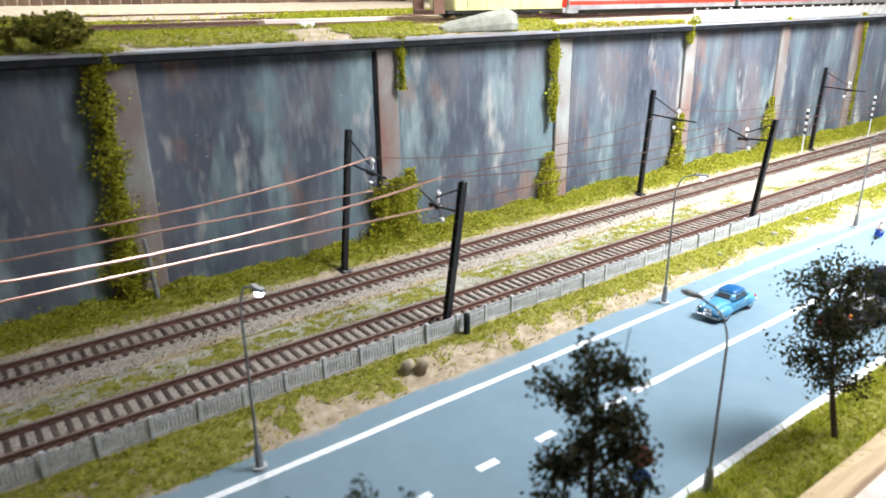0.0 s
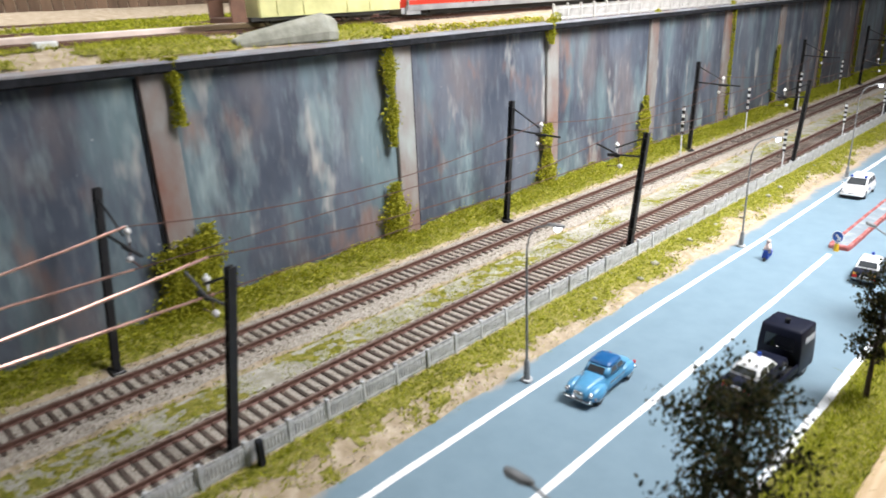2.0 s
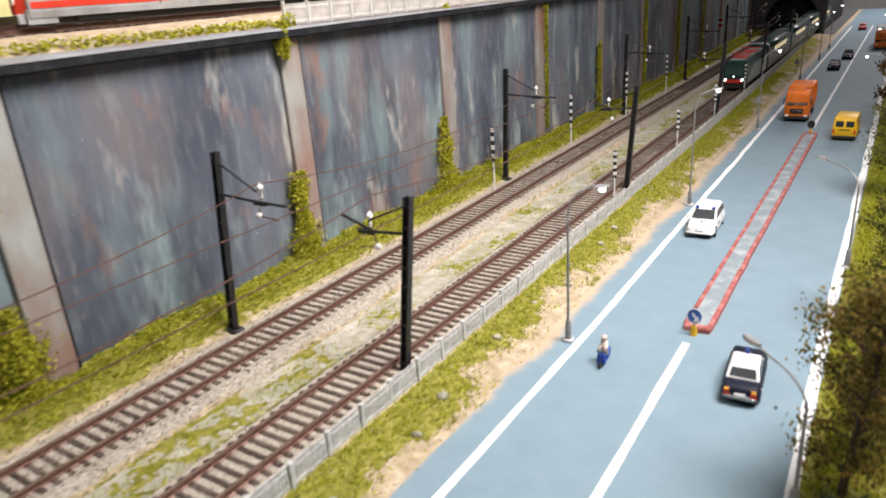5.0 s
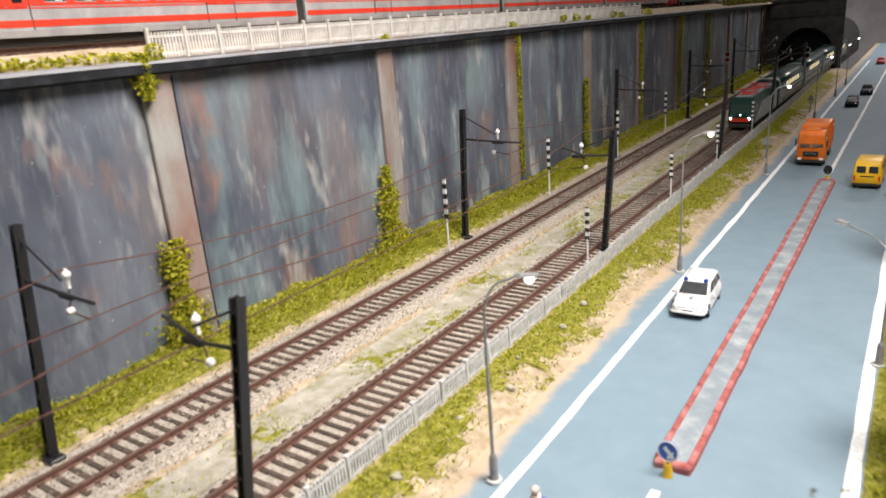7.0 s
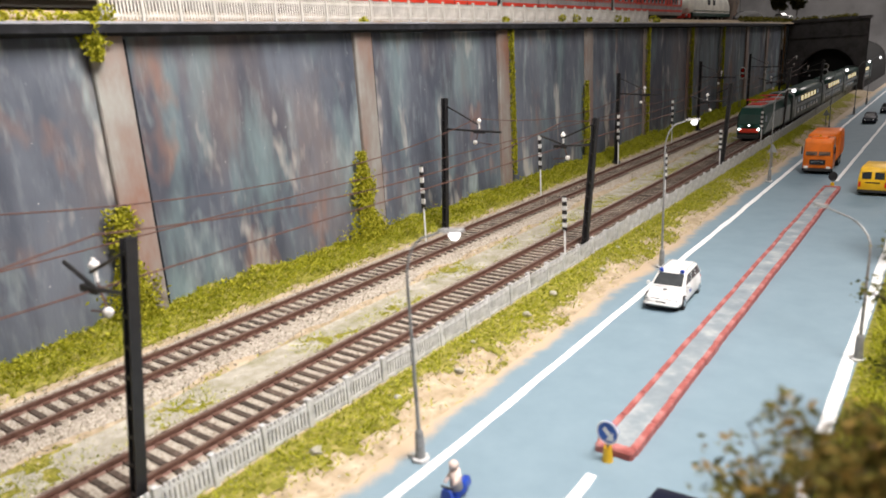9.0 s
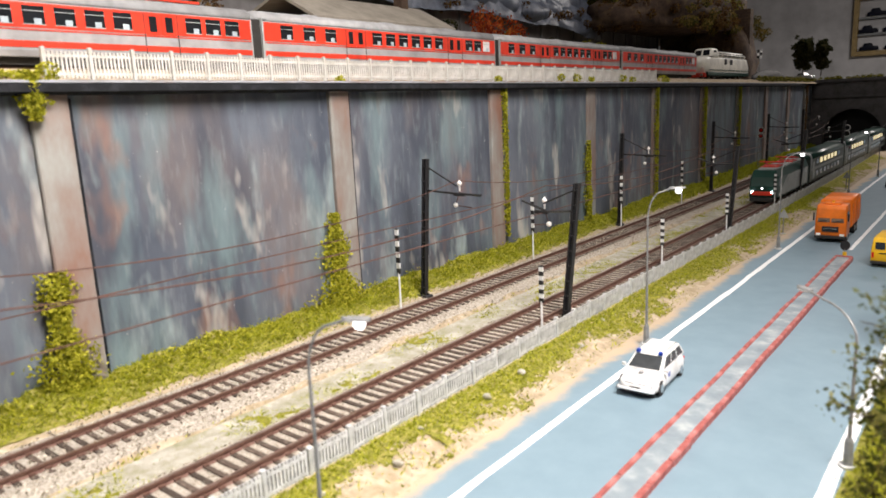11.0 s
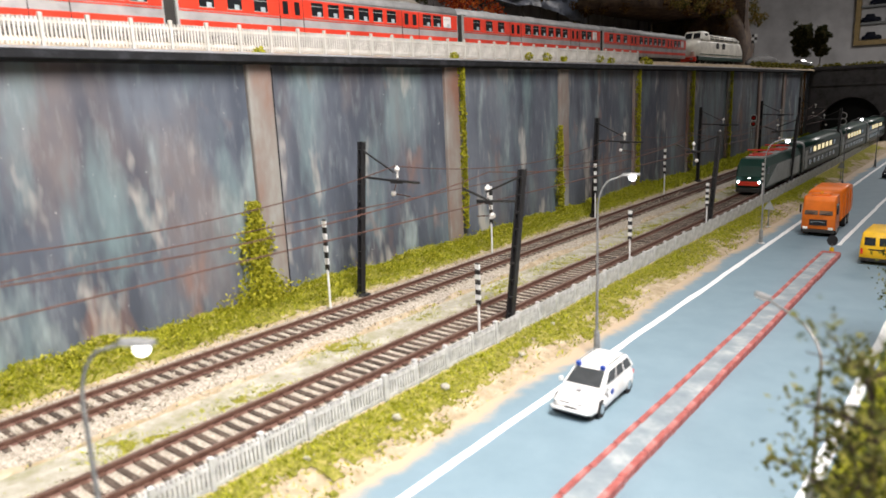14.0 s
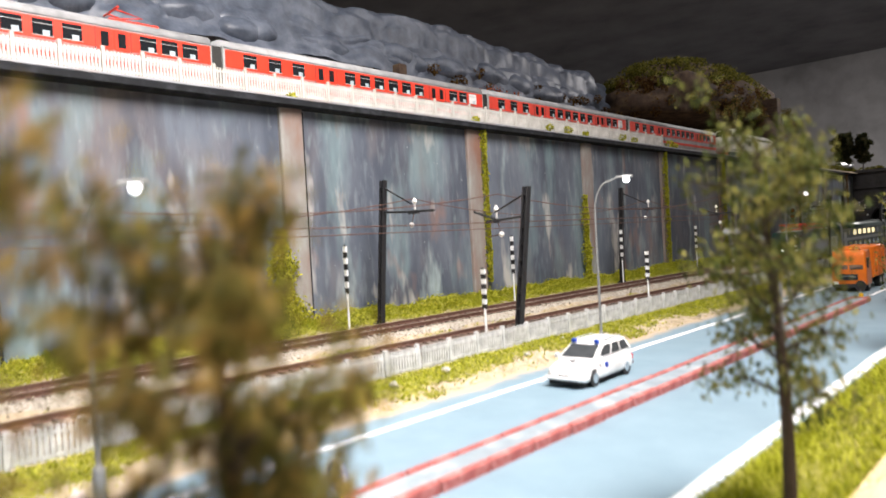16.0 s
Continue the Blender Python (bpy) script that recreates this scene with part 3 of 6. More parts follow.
# upper deck
upper = Mesh()
uxs = [-104, -112, -120, -130, -155, -185, -230, -300, -400, -550, -750, -1100]
uzs = [132.5, 136.5, 139.0, 140.0, 140.0, 140.0, 142.0, 146.0, 152.0, 158.0, 166.0, 175.0]
for y in np.arange(Y0, 1701, 20):
    for x, z in zip(uxs, uzs):
        upper.v.append((x, y, z + (0.8 * lumps(x, y, 0.05) if x < -108 else 0)))
k = len(uxs)
upper.f = [(k * i + j + 1, k * i + j, k * i + j + k, k * i + j + k + 1) for i in range(len(upper.v) // k - 1) for j in range(k - 1)]
solid("upper_ground", upper, "soil", "sandy ground of the upper station level", "ground", "structure", True)

# tunnel portal
portal = Mesh()
N = 20
arch = [(-29 + bend(1500) + 50 * math.cos(a), 30 + 52 * math.sin(a)) for a in (math.pi * i / N for i in range(N + 1))]
for yy in (1500, 1520):
    for x, z in arch:
        portal.v.append((x, yy, z))
    for x, z in arch:
        portal.v.append((min(max(x * 1.9 + 25, -132), 22), yy, 138 if z > 34 else z))
n2 = N + 1
for i in range(N):
    a = i
    portal.f.append((a, a + 1, a + 1 + n2, a + n2))
    portal.f.append((a + 2 * n2 + 1, a + 2 * n2, a + 3 * n2, a + 3 * n2 + 1))
    portal.f.append((a + 1, a, a + 2 * n2, a + 2 * n2 + 1))
ax = arch[0][0]
portal.box(ax, 1500, -2, 22, 1520, 31).box(-132, 1500, -2, arch[-1][0], 1520, 31)
portal.box(-132, 1496, 104, 24, 1500.5, 109).box(-134, 1494, 134, 26, 1522, 139)
solid("tunnel_portal", portal, "tunnel", "dark stone tunnel portal with a wide round arch", "tunnel portal", "structure")
# capped black solid: the shade of the bore is put into its colour
solid("tunnel_bore", Mesh().rings([[(x, y, z) for x, z in [(ax + 4, -2)] + [(-29 + bend(1500) + 54 * math.cos(a), 30 + 56 * math.sin(a)) for a in (math.pi * i / 12 for i in range(13))] + [(arch[-1][0] - 4, -2)]] for y in (1519, 2100)]), "bore_black", "black plug in the tunnel bore, painted as its dark inside", "tunnel", "structure")

# the room
solid("floor", Mesh().box(-1700, -1700, -910, 2200, 3450, -900), "roomfloor", "dark floor of the club room", "floor", "structure")
solid("ceiling", Mesh().box(-1700, -1700, 745, 2200, 3450, 755), "ceil", "dark unlit ceiling", "ceiling", "structure")
solid("wall_east", Mesh().box(-1710, 3400, -900, 2210, 3420, 745), "plaster", "plain grey plaster wall", "wall", "structure")
solid("wall_west", Mesh().box(-1710, -1720, -900, 2210, -1700, 745), "plaster", "plain grey plaster wall", "wall", "structure")
solid("wall_north", Mesh().box(-1720, -1700, -900, -1700, 3400, 745), "plaster", "plain grey plaster wall", "wall", "structure")
solid("wall_south", Mesh().box(2200, -1700, -900, 2220, 3400, 745), "plaster", "plain grey plaster wall", "wall", "structure")

# ---- railway line: tracks, masts, wires, posts, signals ----
TIE = Mesh().box(-12.4, -1.05, 7.2, 12.4, 1.05, 8.55, 0.25)
CHAIR = Mesh()
for s in (-8.0, 8.0):
    CHAIR.box(s - 1.7, -0.9, 8.4, s + 1.7, 0.9, 9.0)


def track(x, z, y0, y1, label, near):
    t = thing("track", label, "track", kind="structure")
    for s in (-8.0, 8.0):
        ys = [y for y in longs if y0 <= y <= y1]
        r = part("rail", sweep([(x + s - 1.3, z - 2.2), (x + s - 0.5, z - 1.7), (x + s - 0.5, z - 0.9), (x + s - 0.8, z - 0.7), (x + s - 0.8, z), (x + s + 0.8, z), (x + s + 0.8, z - 0.7), (x + s + 0.5, z - 0.9), (x + s + 0.5, z - 1.7), (x + s + 1.3, z - 2.2)], ys, True), "rail", t)
        part("rail_head", sweep([(x + s - 0.3, z), (x + s - 0.3, z + 0.06), (x + s + 0.3, z + 0.06), (x + s + 0.3, z)], ys, True), "railtop", r, "worn shiny rail head")
    tie = TIE.data("sleeper", M["tie"])
    rest = Mesh()
    ys = np.arange(y0, y1, 5.0)
    shown = [y for y in ys if near[0] <= y <= near[1]][:290]
    for y in ys:
        if y in shown:
            o = part("sleeper", tie, "tie", t)
            o.location = ((x + bend(y) + rnd.normal() * 0.15) * K, y * K, (z - 10.4 + rnd.normal() * 0.08) * K)
        else:
            rest.add([(a + x + bend(y), b + y, c + z - 10.4) for a, b, c in TIE.v], TIE.f)
    chairs = Mesh()
    for y in ys:
        chairs.add([(a + x + bend(y), b + y, c + z - 10.4) for a, b, c in CHAIR.v], CHAIR.f)
    tagged(part("sleepers_far", rest, "tie", t, "brown sleepers further along"), kind="stuff")
    tagged(part("rail_chairs", chairs, "rail", t, "small rusty rail chairs"), kind="stuff")
    return t


track(0, 10.4, -760, 1960, "model track with rusty rails and brown sleepers beside the fence", (-470, 1390))
track(-58.4, 10.4, -760, 1960, "model track with rusty rails and brown sleepers beside the wall", (-470, 1390))
track(-160, 142.4, -760, 1480, "upper station track carrying the red train", (-300, 1560))
for i, x in enumerate((-215, -268, -330)):
    track(x, 143.6 + 1.2 * i + (2.5 if x < -300 else 0), -760, 300, "brown siding track on the upper station level", (-500, 300))


def catenary_mast(x, y, top, reach, lean, foot):
    """A black H-section mast with a slanting arm, strut, insulators and a foot plate. reach is the arm's end, towards the track."""
    base = height(x)
    t = thing("catenary_mast", "black catenary mast with bracket arm and white insulators", "catenary mast", x + bend(y), y, base, group="catenary masts")
    h = top - base
    s = 1 if reach > 0 else -1
    lx, ly = lean
    def on(z, dx=0.0, dy=0.0):
        return (dx + lx * z / h, dy + ly * z / h, z)
    post = Mesh()
    for dx in (-1.25, 1.25):
        post.rings([[(px + lx * q, py + ly * q, z) for px, py in ((dx - 0.3, -1.5), (dx + 0.3, -1.5), (dx + 0.3, 1.5), (dx - 0.3, 1.5))] for q, z in ((0, 0), (1, h))])
    post.rings([[(px + lx * q, py + ly * q, z) for px, py in ((-1.25, -0.3), (1.25, -0.3), (1.25, 0.3), (-1.25, 0.3))] for q, z in ((0, 0), (1, h))])
    for i in range(9):
        z = h * (0.06 + 0.11 * i)
        post.rings([[(px + lx * z / h, py + ly * z / h, zz) for px, py in ((-1.5, -1.35), (1.5, -1.35), (1.5, 1.35), (-1.5, 1.35))] for zz in (z, z + 0.9)])
    part("post", post, "black", t)
    if foot:
        part("foot_plate", Mesh().box(-4.2, -3.0, -1.0, 4.2, 3.0, 1.4, 0.5).tube([(-2.8, 0, 1), (-2.8, 0, 2.6)], 0.6, 6).tube([(2.8, 0, 1), (2.8, 0, 2.6)], 0.6, 6), "black", t)
    za = h - 18 if foot else h - 14
    arm = part("bracket_arm", Mesh().tube([on(za), on(za - 1, reach * 0.5), on(za - 1.5 if foot else za + 4, reach)], 0.62, 8).box(reach * 0.63 - 4 + lx, ly * za / h - 0.7, za - 2.4, reach * 0.63 + 4 + lx, ly * za / h + 0.7, za - 0.6, 0.2), "black", t)
    part("strut", Mesh().tube([on(h - 4 if foot else h - 3), on(za + 3, reach * 0.58)], 0.45, 6), "black", arm)
    part("insulator", Mesh().ball(reach * 0.6 + lx, ly, za + 4.5, 1.35).tube([(reach * 0.6 + lx, ly, za), (reach * 0.6 + lx, ly, za + 6.4)], 0.5, 6), "insul", arm, "white insulator")
    part("steady_arm", Mesh().tube([(reach * 0.6 + lx, ly, za), (reach * 0.52 + lx, ly, za - 8), (reach * 0.80 + lx, ly, za - 9)], 0.3, 6), "wire", arm)
    part("insulator", Mesh().ball(reach * 0.52 + lx, ly, za - 8, 1.4), "insul", arm, "white insulator")


WALL_MASTS, NEAR_MASTS = (-533, -264, 0, 267, 537, 790, 1045, 1290), (-528, -261, 4, 270, 545, 800, 1055)
for y in WALL_MASTS:
    catenary_mast(-77, y, 88.5, 40, (-1.5, 9), True)
for y in NEAR_MASTS:
    catenary_mast(14.0, y + 2, 76.5, -32, (2.5, 9), False)


def wire_run(x, marks, high, low, radius, label):
    """Messenger wire sagging between the masts, contact wire below it, and droppers."""
    t = thing("overhead_wire", label, "overhead wire")
    for a, b in zip(marks, marks[1:]):
        top = [(x + bend(a + (b - a) * s) , a + (b - a) * s, high - 4.4 * (high - low) * 0.55 * s * (1 - s)) for s in np.linspace(0, 1, 13)]
        bot = [(x + bend(a + (b - a) * s), a + (b - a) * s, low) for s in np.linspace(0, 1, 5)]
        # spans below y -300 are thicker and paler to imitate the lamp's highlight
        r = radius * (1.9 if a < -300 else 1)
        part("messenger_wire", Mesh().tube(top, r, 6), "wire_glint" if a < -300 else "wire", t)
        part("contact_wire", Mesh().tube(bot, r, 6), "wire_glint" if a < -300 else "wire", t)


wire_run(-56, [y + 9 for y in WALL_MASTS], 76.5, 58.5, 0.26, "thin copper overhead wires over the track by the wall")
wire_run(-3, [y + 13 for y in NEAR_MASTS], 74.5, 60.5, 0.26, "thin copper overhead wires over the track by the fence")


def marker_post(x, y, tall, bands):
    t = thing("marker_post", "slim marker post with black and white bands beside the track", "marker post", x + bend(y), y, height(x) - 0.5, group="banded marker posts")
    part("stake", Mesh().tube([(0, 0, 0), (0, 0, tall * 0.48)], 0.55, 8), "white", t, "pale stake")
    z0, z1 = tall * 0.46, tall
    n = 2 * bands
    for i in range(n):
        a, b = z0 + (z1 - z0) * i / n, z0 + (z1 - z0) * (i + 1) / n
        part("band", Mesh().box(-1.15, -0.45, a, 1.15, 0.45, b), "black" if i % 2 == 0 else "white", t)
    part("cap", Mesh().box(-1.2, -0.5, z1, 1.2, 0.5, z1 + 0.6, 0.2), "black", t)


for y in (241, 383, 531, 680):
    marker_post(-72.5, y, 46, 4)
for y in (249, 404, 542, 697):
    marker_post(13.5, y, 33, 4)


def light_signal(x, y, lens):
    t = thing("railway_signal", "grey lattice railway signal with two round lamps", "signal", x, y, 6)
    m = Mesh().tube([(-1.2, 0, 0), (-1.2, 0, 55)], 0.45, 6).tube([(1.2, 0, 0), (1.2, 0, 55)], 0.45, 6)
    for i in range(16):
        m.tube([(-1.2, 0, 3 + 3.2 * i), (1.2, 0, 3 + 3.2 * i)], 0.28, 5)
    part("lattice_post", m, "pole", t)
    part("base", Mesh().box(-3, -3, 0, 3, 3, 3, 0.4), "concrete", t)
    for z in (52, 60):
        d = part("lamp_disc", Mesh().disc((2.2, 0, z), (0, 1, 0), 4.0, 1.2), "black", t)
        part("rim", Mesh().tube([(2.2 + 4.0 * math.cos(a), -0.7, z + 4.0 * math.sin(a)) for a in np.linspace(0, 2 * math.pi, 21)], 0.45, 6), "insul", d, "pale ring")
        part("lens", Mesh().disc((2.2, -0.9, z), (0, 1, 0), 1.9, 0.8), lens, d)


light_signal(-92, 1045, "redlamp")
light_signal(12, 1075, "glass")

# concrete picket fence beside the near track
fence_post = Mesh().box(-0.9, -0.9, 0, 0.9, 0.9, 10.2, 0.25).data("post", M["concrete"])
slats = Mesh().box(-0.35, 0.8, 1.2, 0.35, 16.8, 2.2).box(-0.35, 0.8, 7.0, 0.35, 16.8, 8.0)
for i in range(11):
    slats.box(-0.3, 1.4 + 1.42 * i, 0.4, 0.3, 2.35 + 1.42 * i, 9.2)
slat_panel = slats.data("picket_panel", M["concrete"])
PITCH = 17.6
for a in range(4):
    f = thing("concrete_fence", "low pale grey picket fence with square posts along the track", "fence", kind="", group="trackside fence")
    for i in range(32):
        y = -520 + (a * 32 + i) * PITCH
        p = part("post", fence_post, "concrete", f)
        p.location = ((18.5 + bend(y) + rnd.normal() * 0.15) * K, y * K, (3.2 + rnd.normal() * 0.15) * K)
        p.rotation_euler = (rnd.normal() * 0.02, rnd.normal() * 0.03, 0)
        q = tagged(part("picket_panel", slat_panel, "concrete", f), kind="stuff")
        q.location = ((18.5 + bend(y)) * K, y * K, 3.2 * K)
        q.rotation_euler = (rnd.normal() * 0.008, rnd.normal() * 0.03, 0)

# ---- road things ----
def street_lamp(x, y, tall, reach, label, material, bulb, turn=0.0):
    """A tapered pole with a curved neck and a small lamp at the end, which hangs over the road."""
    t = thing("street_lamp", label, "street lamp", x, y, 0 if x > 100 else 0.2, turn, group="street lamps")
    s = 1 if reach > 0 else -1
    part("foot", Mesh().tube([(0, 0, 0), (0, 0, 1.0)], 2.6, 12), "concrete", t, "pale round footing")
    part("sleeve", Mesh().tube([(0, 0, 0.8), (0, 0, 9), (0, 0, 10)], [1.5, 1.25, 0.8], 10), material, t)
    pts = [(0, 0, 9), (0, 0, tall * 0.8)] + [(reach * (1 - math.cos(a)) * 0.55, 0, tall * 0.8 + (tall * 0.17) * math.sin(a)) for a in np.linspace(0.25, math.pi / 2, 6)] + [(reach * 0.8, 0, tall * 0.985)]
    part("pole", Mesh().tube(pts, [0.6, 0.42] + [0.36] * (len(pts) - 2), 8), material, t)
    head = part("lamp_head", Mesh().rings([[(reach * 0.78 + s * u, v * w, tall * 0.985 + z) for v, z in ((-1, 0), (-0.6, 0.9), (0.6, 0.9), (1, 0))] for u, w in ((0, 0.7), (2, 1.5), (5.5, 1.5), (7, 0.6))]), material, t)
    if bulb:
        part("bulb", Mesh().ball(reach * 0.78 + s * 4.2, 0, tall * 0.985 - 0.8, 1.45, 14, 8, 1.0), "bulb", head, "lit white bulb")
    else:
        part("bulb", Mesh().box(reach * 0.78 + s * 3.6 - 2, -1.0, tall * 0.985 - 0.5, reach * 0.78 + s * 3.6 + 2, 1.0, tall * 0.985 + 0.1), "insul", head, "unlit white lamp glass")


for y, tall in ((-590, 72.5), (-373, 72.5), (-146, 72.5), (66, 69.5), (272, 76.5), (525, 73), (830, 73), (1060, 72.5), (1215, 72.5)):
    street_lamp(56.3 if y > 0 else 54.0, y + 2.4, tall, 12, "grey curved street lamp with a lit globe at the road edge", "pole", True, 28 if y > 0 else 8)
for x, y, tall, reach, turn in ((156.5, -259, 67, -13, 0), (153.0, -1, 45, -26, -44), (153.0, 199, 52, -28, -44), (156.5, 600, 60, -22, 0), (156.5, 900, 60, -22, 0), (156.5, 1150, 60, -22, 0)):
    street_lamp(x, y, tall, reach, "grey gooseneck street lamp on the verge beside the road", "pole", y > 500, turn)


# traffic island
isl = thing("traffic_island", "long narrow traffic island with chipped red kerbs", "traffic island", 0, 0, 0)
part("top", Mesh().box(98.6, 102, 0, 107.4, 509, 2.0), "island", isl, "worn grey island surface")
for x0, x1 in ((97.0, 99.0), (106.6, 108.8)):
    kerb_stone = Mesh().box(x0, 0.2, 0, x1, 16.8, 2.7, 0.35).data("kerb", M["kerb"])
    for i in range(24):
        o = part("kerb", kerb_stone, "kerb", isl, "chipped red painted kerb stone")
        o.location = (rnd.normal() * 0.12 * K, (101 + i * 17.0) * K, -abs(rnd.normal()) * 0.12 * K)
for y0, y1 in ((98.2, 101.6), (508.6, 512)):
    part("end_kerb", Mesh().box(97.2, y0, 0, 108.6, y1, 2.7, 0.7), "kerb", isl, "red end kerb")


def bollard(y, face):
    t = thing("keep_bollard", "yellow bollard with a round blue arrow sign at the island end" if face else "yellow bollard with a round dark sign back at the island end", "bollard", 102.5, y, 0, group="island bollards")
    t.scale = (0.76, 0.76, 0.86)
    part("foot", Mesh().tube([(0, 0, 0), (0, 0, 5.2)], [2.0, 1.6], 10), "yellow", t, "yellow foot")
    part("stem", Mesh().tube([(0, 0, 5), (0, 0, 8)], 0.5, 8), "pole", t)
    d = part("sign_disc", Mesh().disc((0, 0, 10.5), (0, 1, 0), 4.1, 0.8, 24), "sign_blue" if face else "black", t)
    if face:
        part("rim", Mesh().tube([(4.0 * math.cos(a), -0.4, 10.5 + 4.0 * math.sin(a)) for a in np.linspace(0, 2 * math.pi, 25)], 0.28, 6), "white", d, "white rim")
        part("arrow", Mesh().quad([(-1.9, -0.55, 11.6), (-1.0, -0.55, 12.6), (1.6, -0.55, 10.0), (0.8, -0.55, 9.0)], 0.1).quad([(2.4, -0.56, 7.9), (2.2, -0.56, 10.9), (-0.4, -0.56, 8.2), (-0.6, -0.56, 7.9)], 0.1), "white", d, "white arrow")


bollard(95.5, True)
bollard(515.5, False)


def road_sign(x, y, tall, kind):
    t = thing("road_sign", "small grey-backed triangular road sign on a post" if kind == "tri" else "road sign post with a round red and a blue disc", "road sign", x, y, height(x) if x < 60 else 1.5)
    part("post", Mesh().tube([(0, 0, 0), (0, 0, tall)], 0.45, 8), "pole", t)
    if kind == "tri":
        part("plate", Mesh().rings([[(-4, q, tall - 1), (4, q, tall - 1), (0.4, q, tall + 6), (-0.4, q, tall + 6)] for q in (-0.3, 0.3)]), "silver", t, "pale triangular plate")
        part("foot", Mesh().tube([(0, 0, -1), (0, 0, 0.8)], 2.0, 10), "concrete", t)
    else:
        part("plate", Mesh().disc((0, -0.6, tall), (-0.5, 1, 0), 3.4, 0.6, 20), "kerb", t, "faded red disc")
        part("plate", Mesh().disc((0, -0.6, tall - 7), (-0.5, 1, 0), 3.4, 0.6, 20), "sign_blue", t, "blue disc")


road_sign(45, 592, 15, "tri")
road_sign(43, 905, 15, "tri")
road_sign(160, -301, 34, "round")


# ---- vehicles: built with the nose towards -y ----
def station(y, zb, zt, wb, wt, c=0.8):
    """A cross-section of a body: bottom and top height, half widths."""
    zm = zb + (zt - zb) * 0.55
    arc = [math.pi / 6 * k for k in range(4)]
    half = [(wb - c + c * math.sin(a), y, zb + c - c * math.cos(a)) for a in arc] + [(wb, y, zm)] + [(wt - c + c * math.cos(a), y, zt - c * 0.8 + c * 0.8 * math.sin(a)) for a in arc]
    return half + [(-px, py, pz) for px, py, pz in reversed(half)]


def cabin_faces(y0, y1, t0, t1, wb, wt, zb, zt):
    b = [(-wb, y0, zb), (wb, y0, zb), (wb, y1, zb), (-wb, y1, zb)]
    t = [(-wt, t0, zt), (wt, t0, zt), (wt, t1, zt), (-wt, t1, zt)]
    return {"front": (b[0], b[1], t[1], t[0]), "right": (b[1], b[2], t[2], t[1]), "rear": (b[2], b[3], t[3], t[2]), "left": (b[3], b[0], t[0], t[3])}


def patch(face, u0, u1, v0, v1):
    """A window-shaped piece of a cabin face."""
    a, b, c, d = (Vector(p) for p in face)
    def pt(u, v):
        return (a.lerp(b, u)).lerp(d.lerp(c, u), v)
    return [pt(u0, v0), pt(u1, v0), pt(u1, v1), pt(u0, v1)]


def wheels(t, xs, ys, r, w, rim="chrome"):
    for y in ys:
        for x in xs:
            s = 1 if x > 0 else -1
            wh = part("wheel", Mesh().disc((x - s * w / 2, y, r), (1, 0, 0), r, w, 18), "tyre", t, "black tyre")
            part("rim", Mesh().disc((x - s * w / 2 + s * w * 0.35, y, r), (1, 0, 0), r * 0.58, w * 0.45, 14), rim, wh, "bright wheel rim")


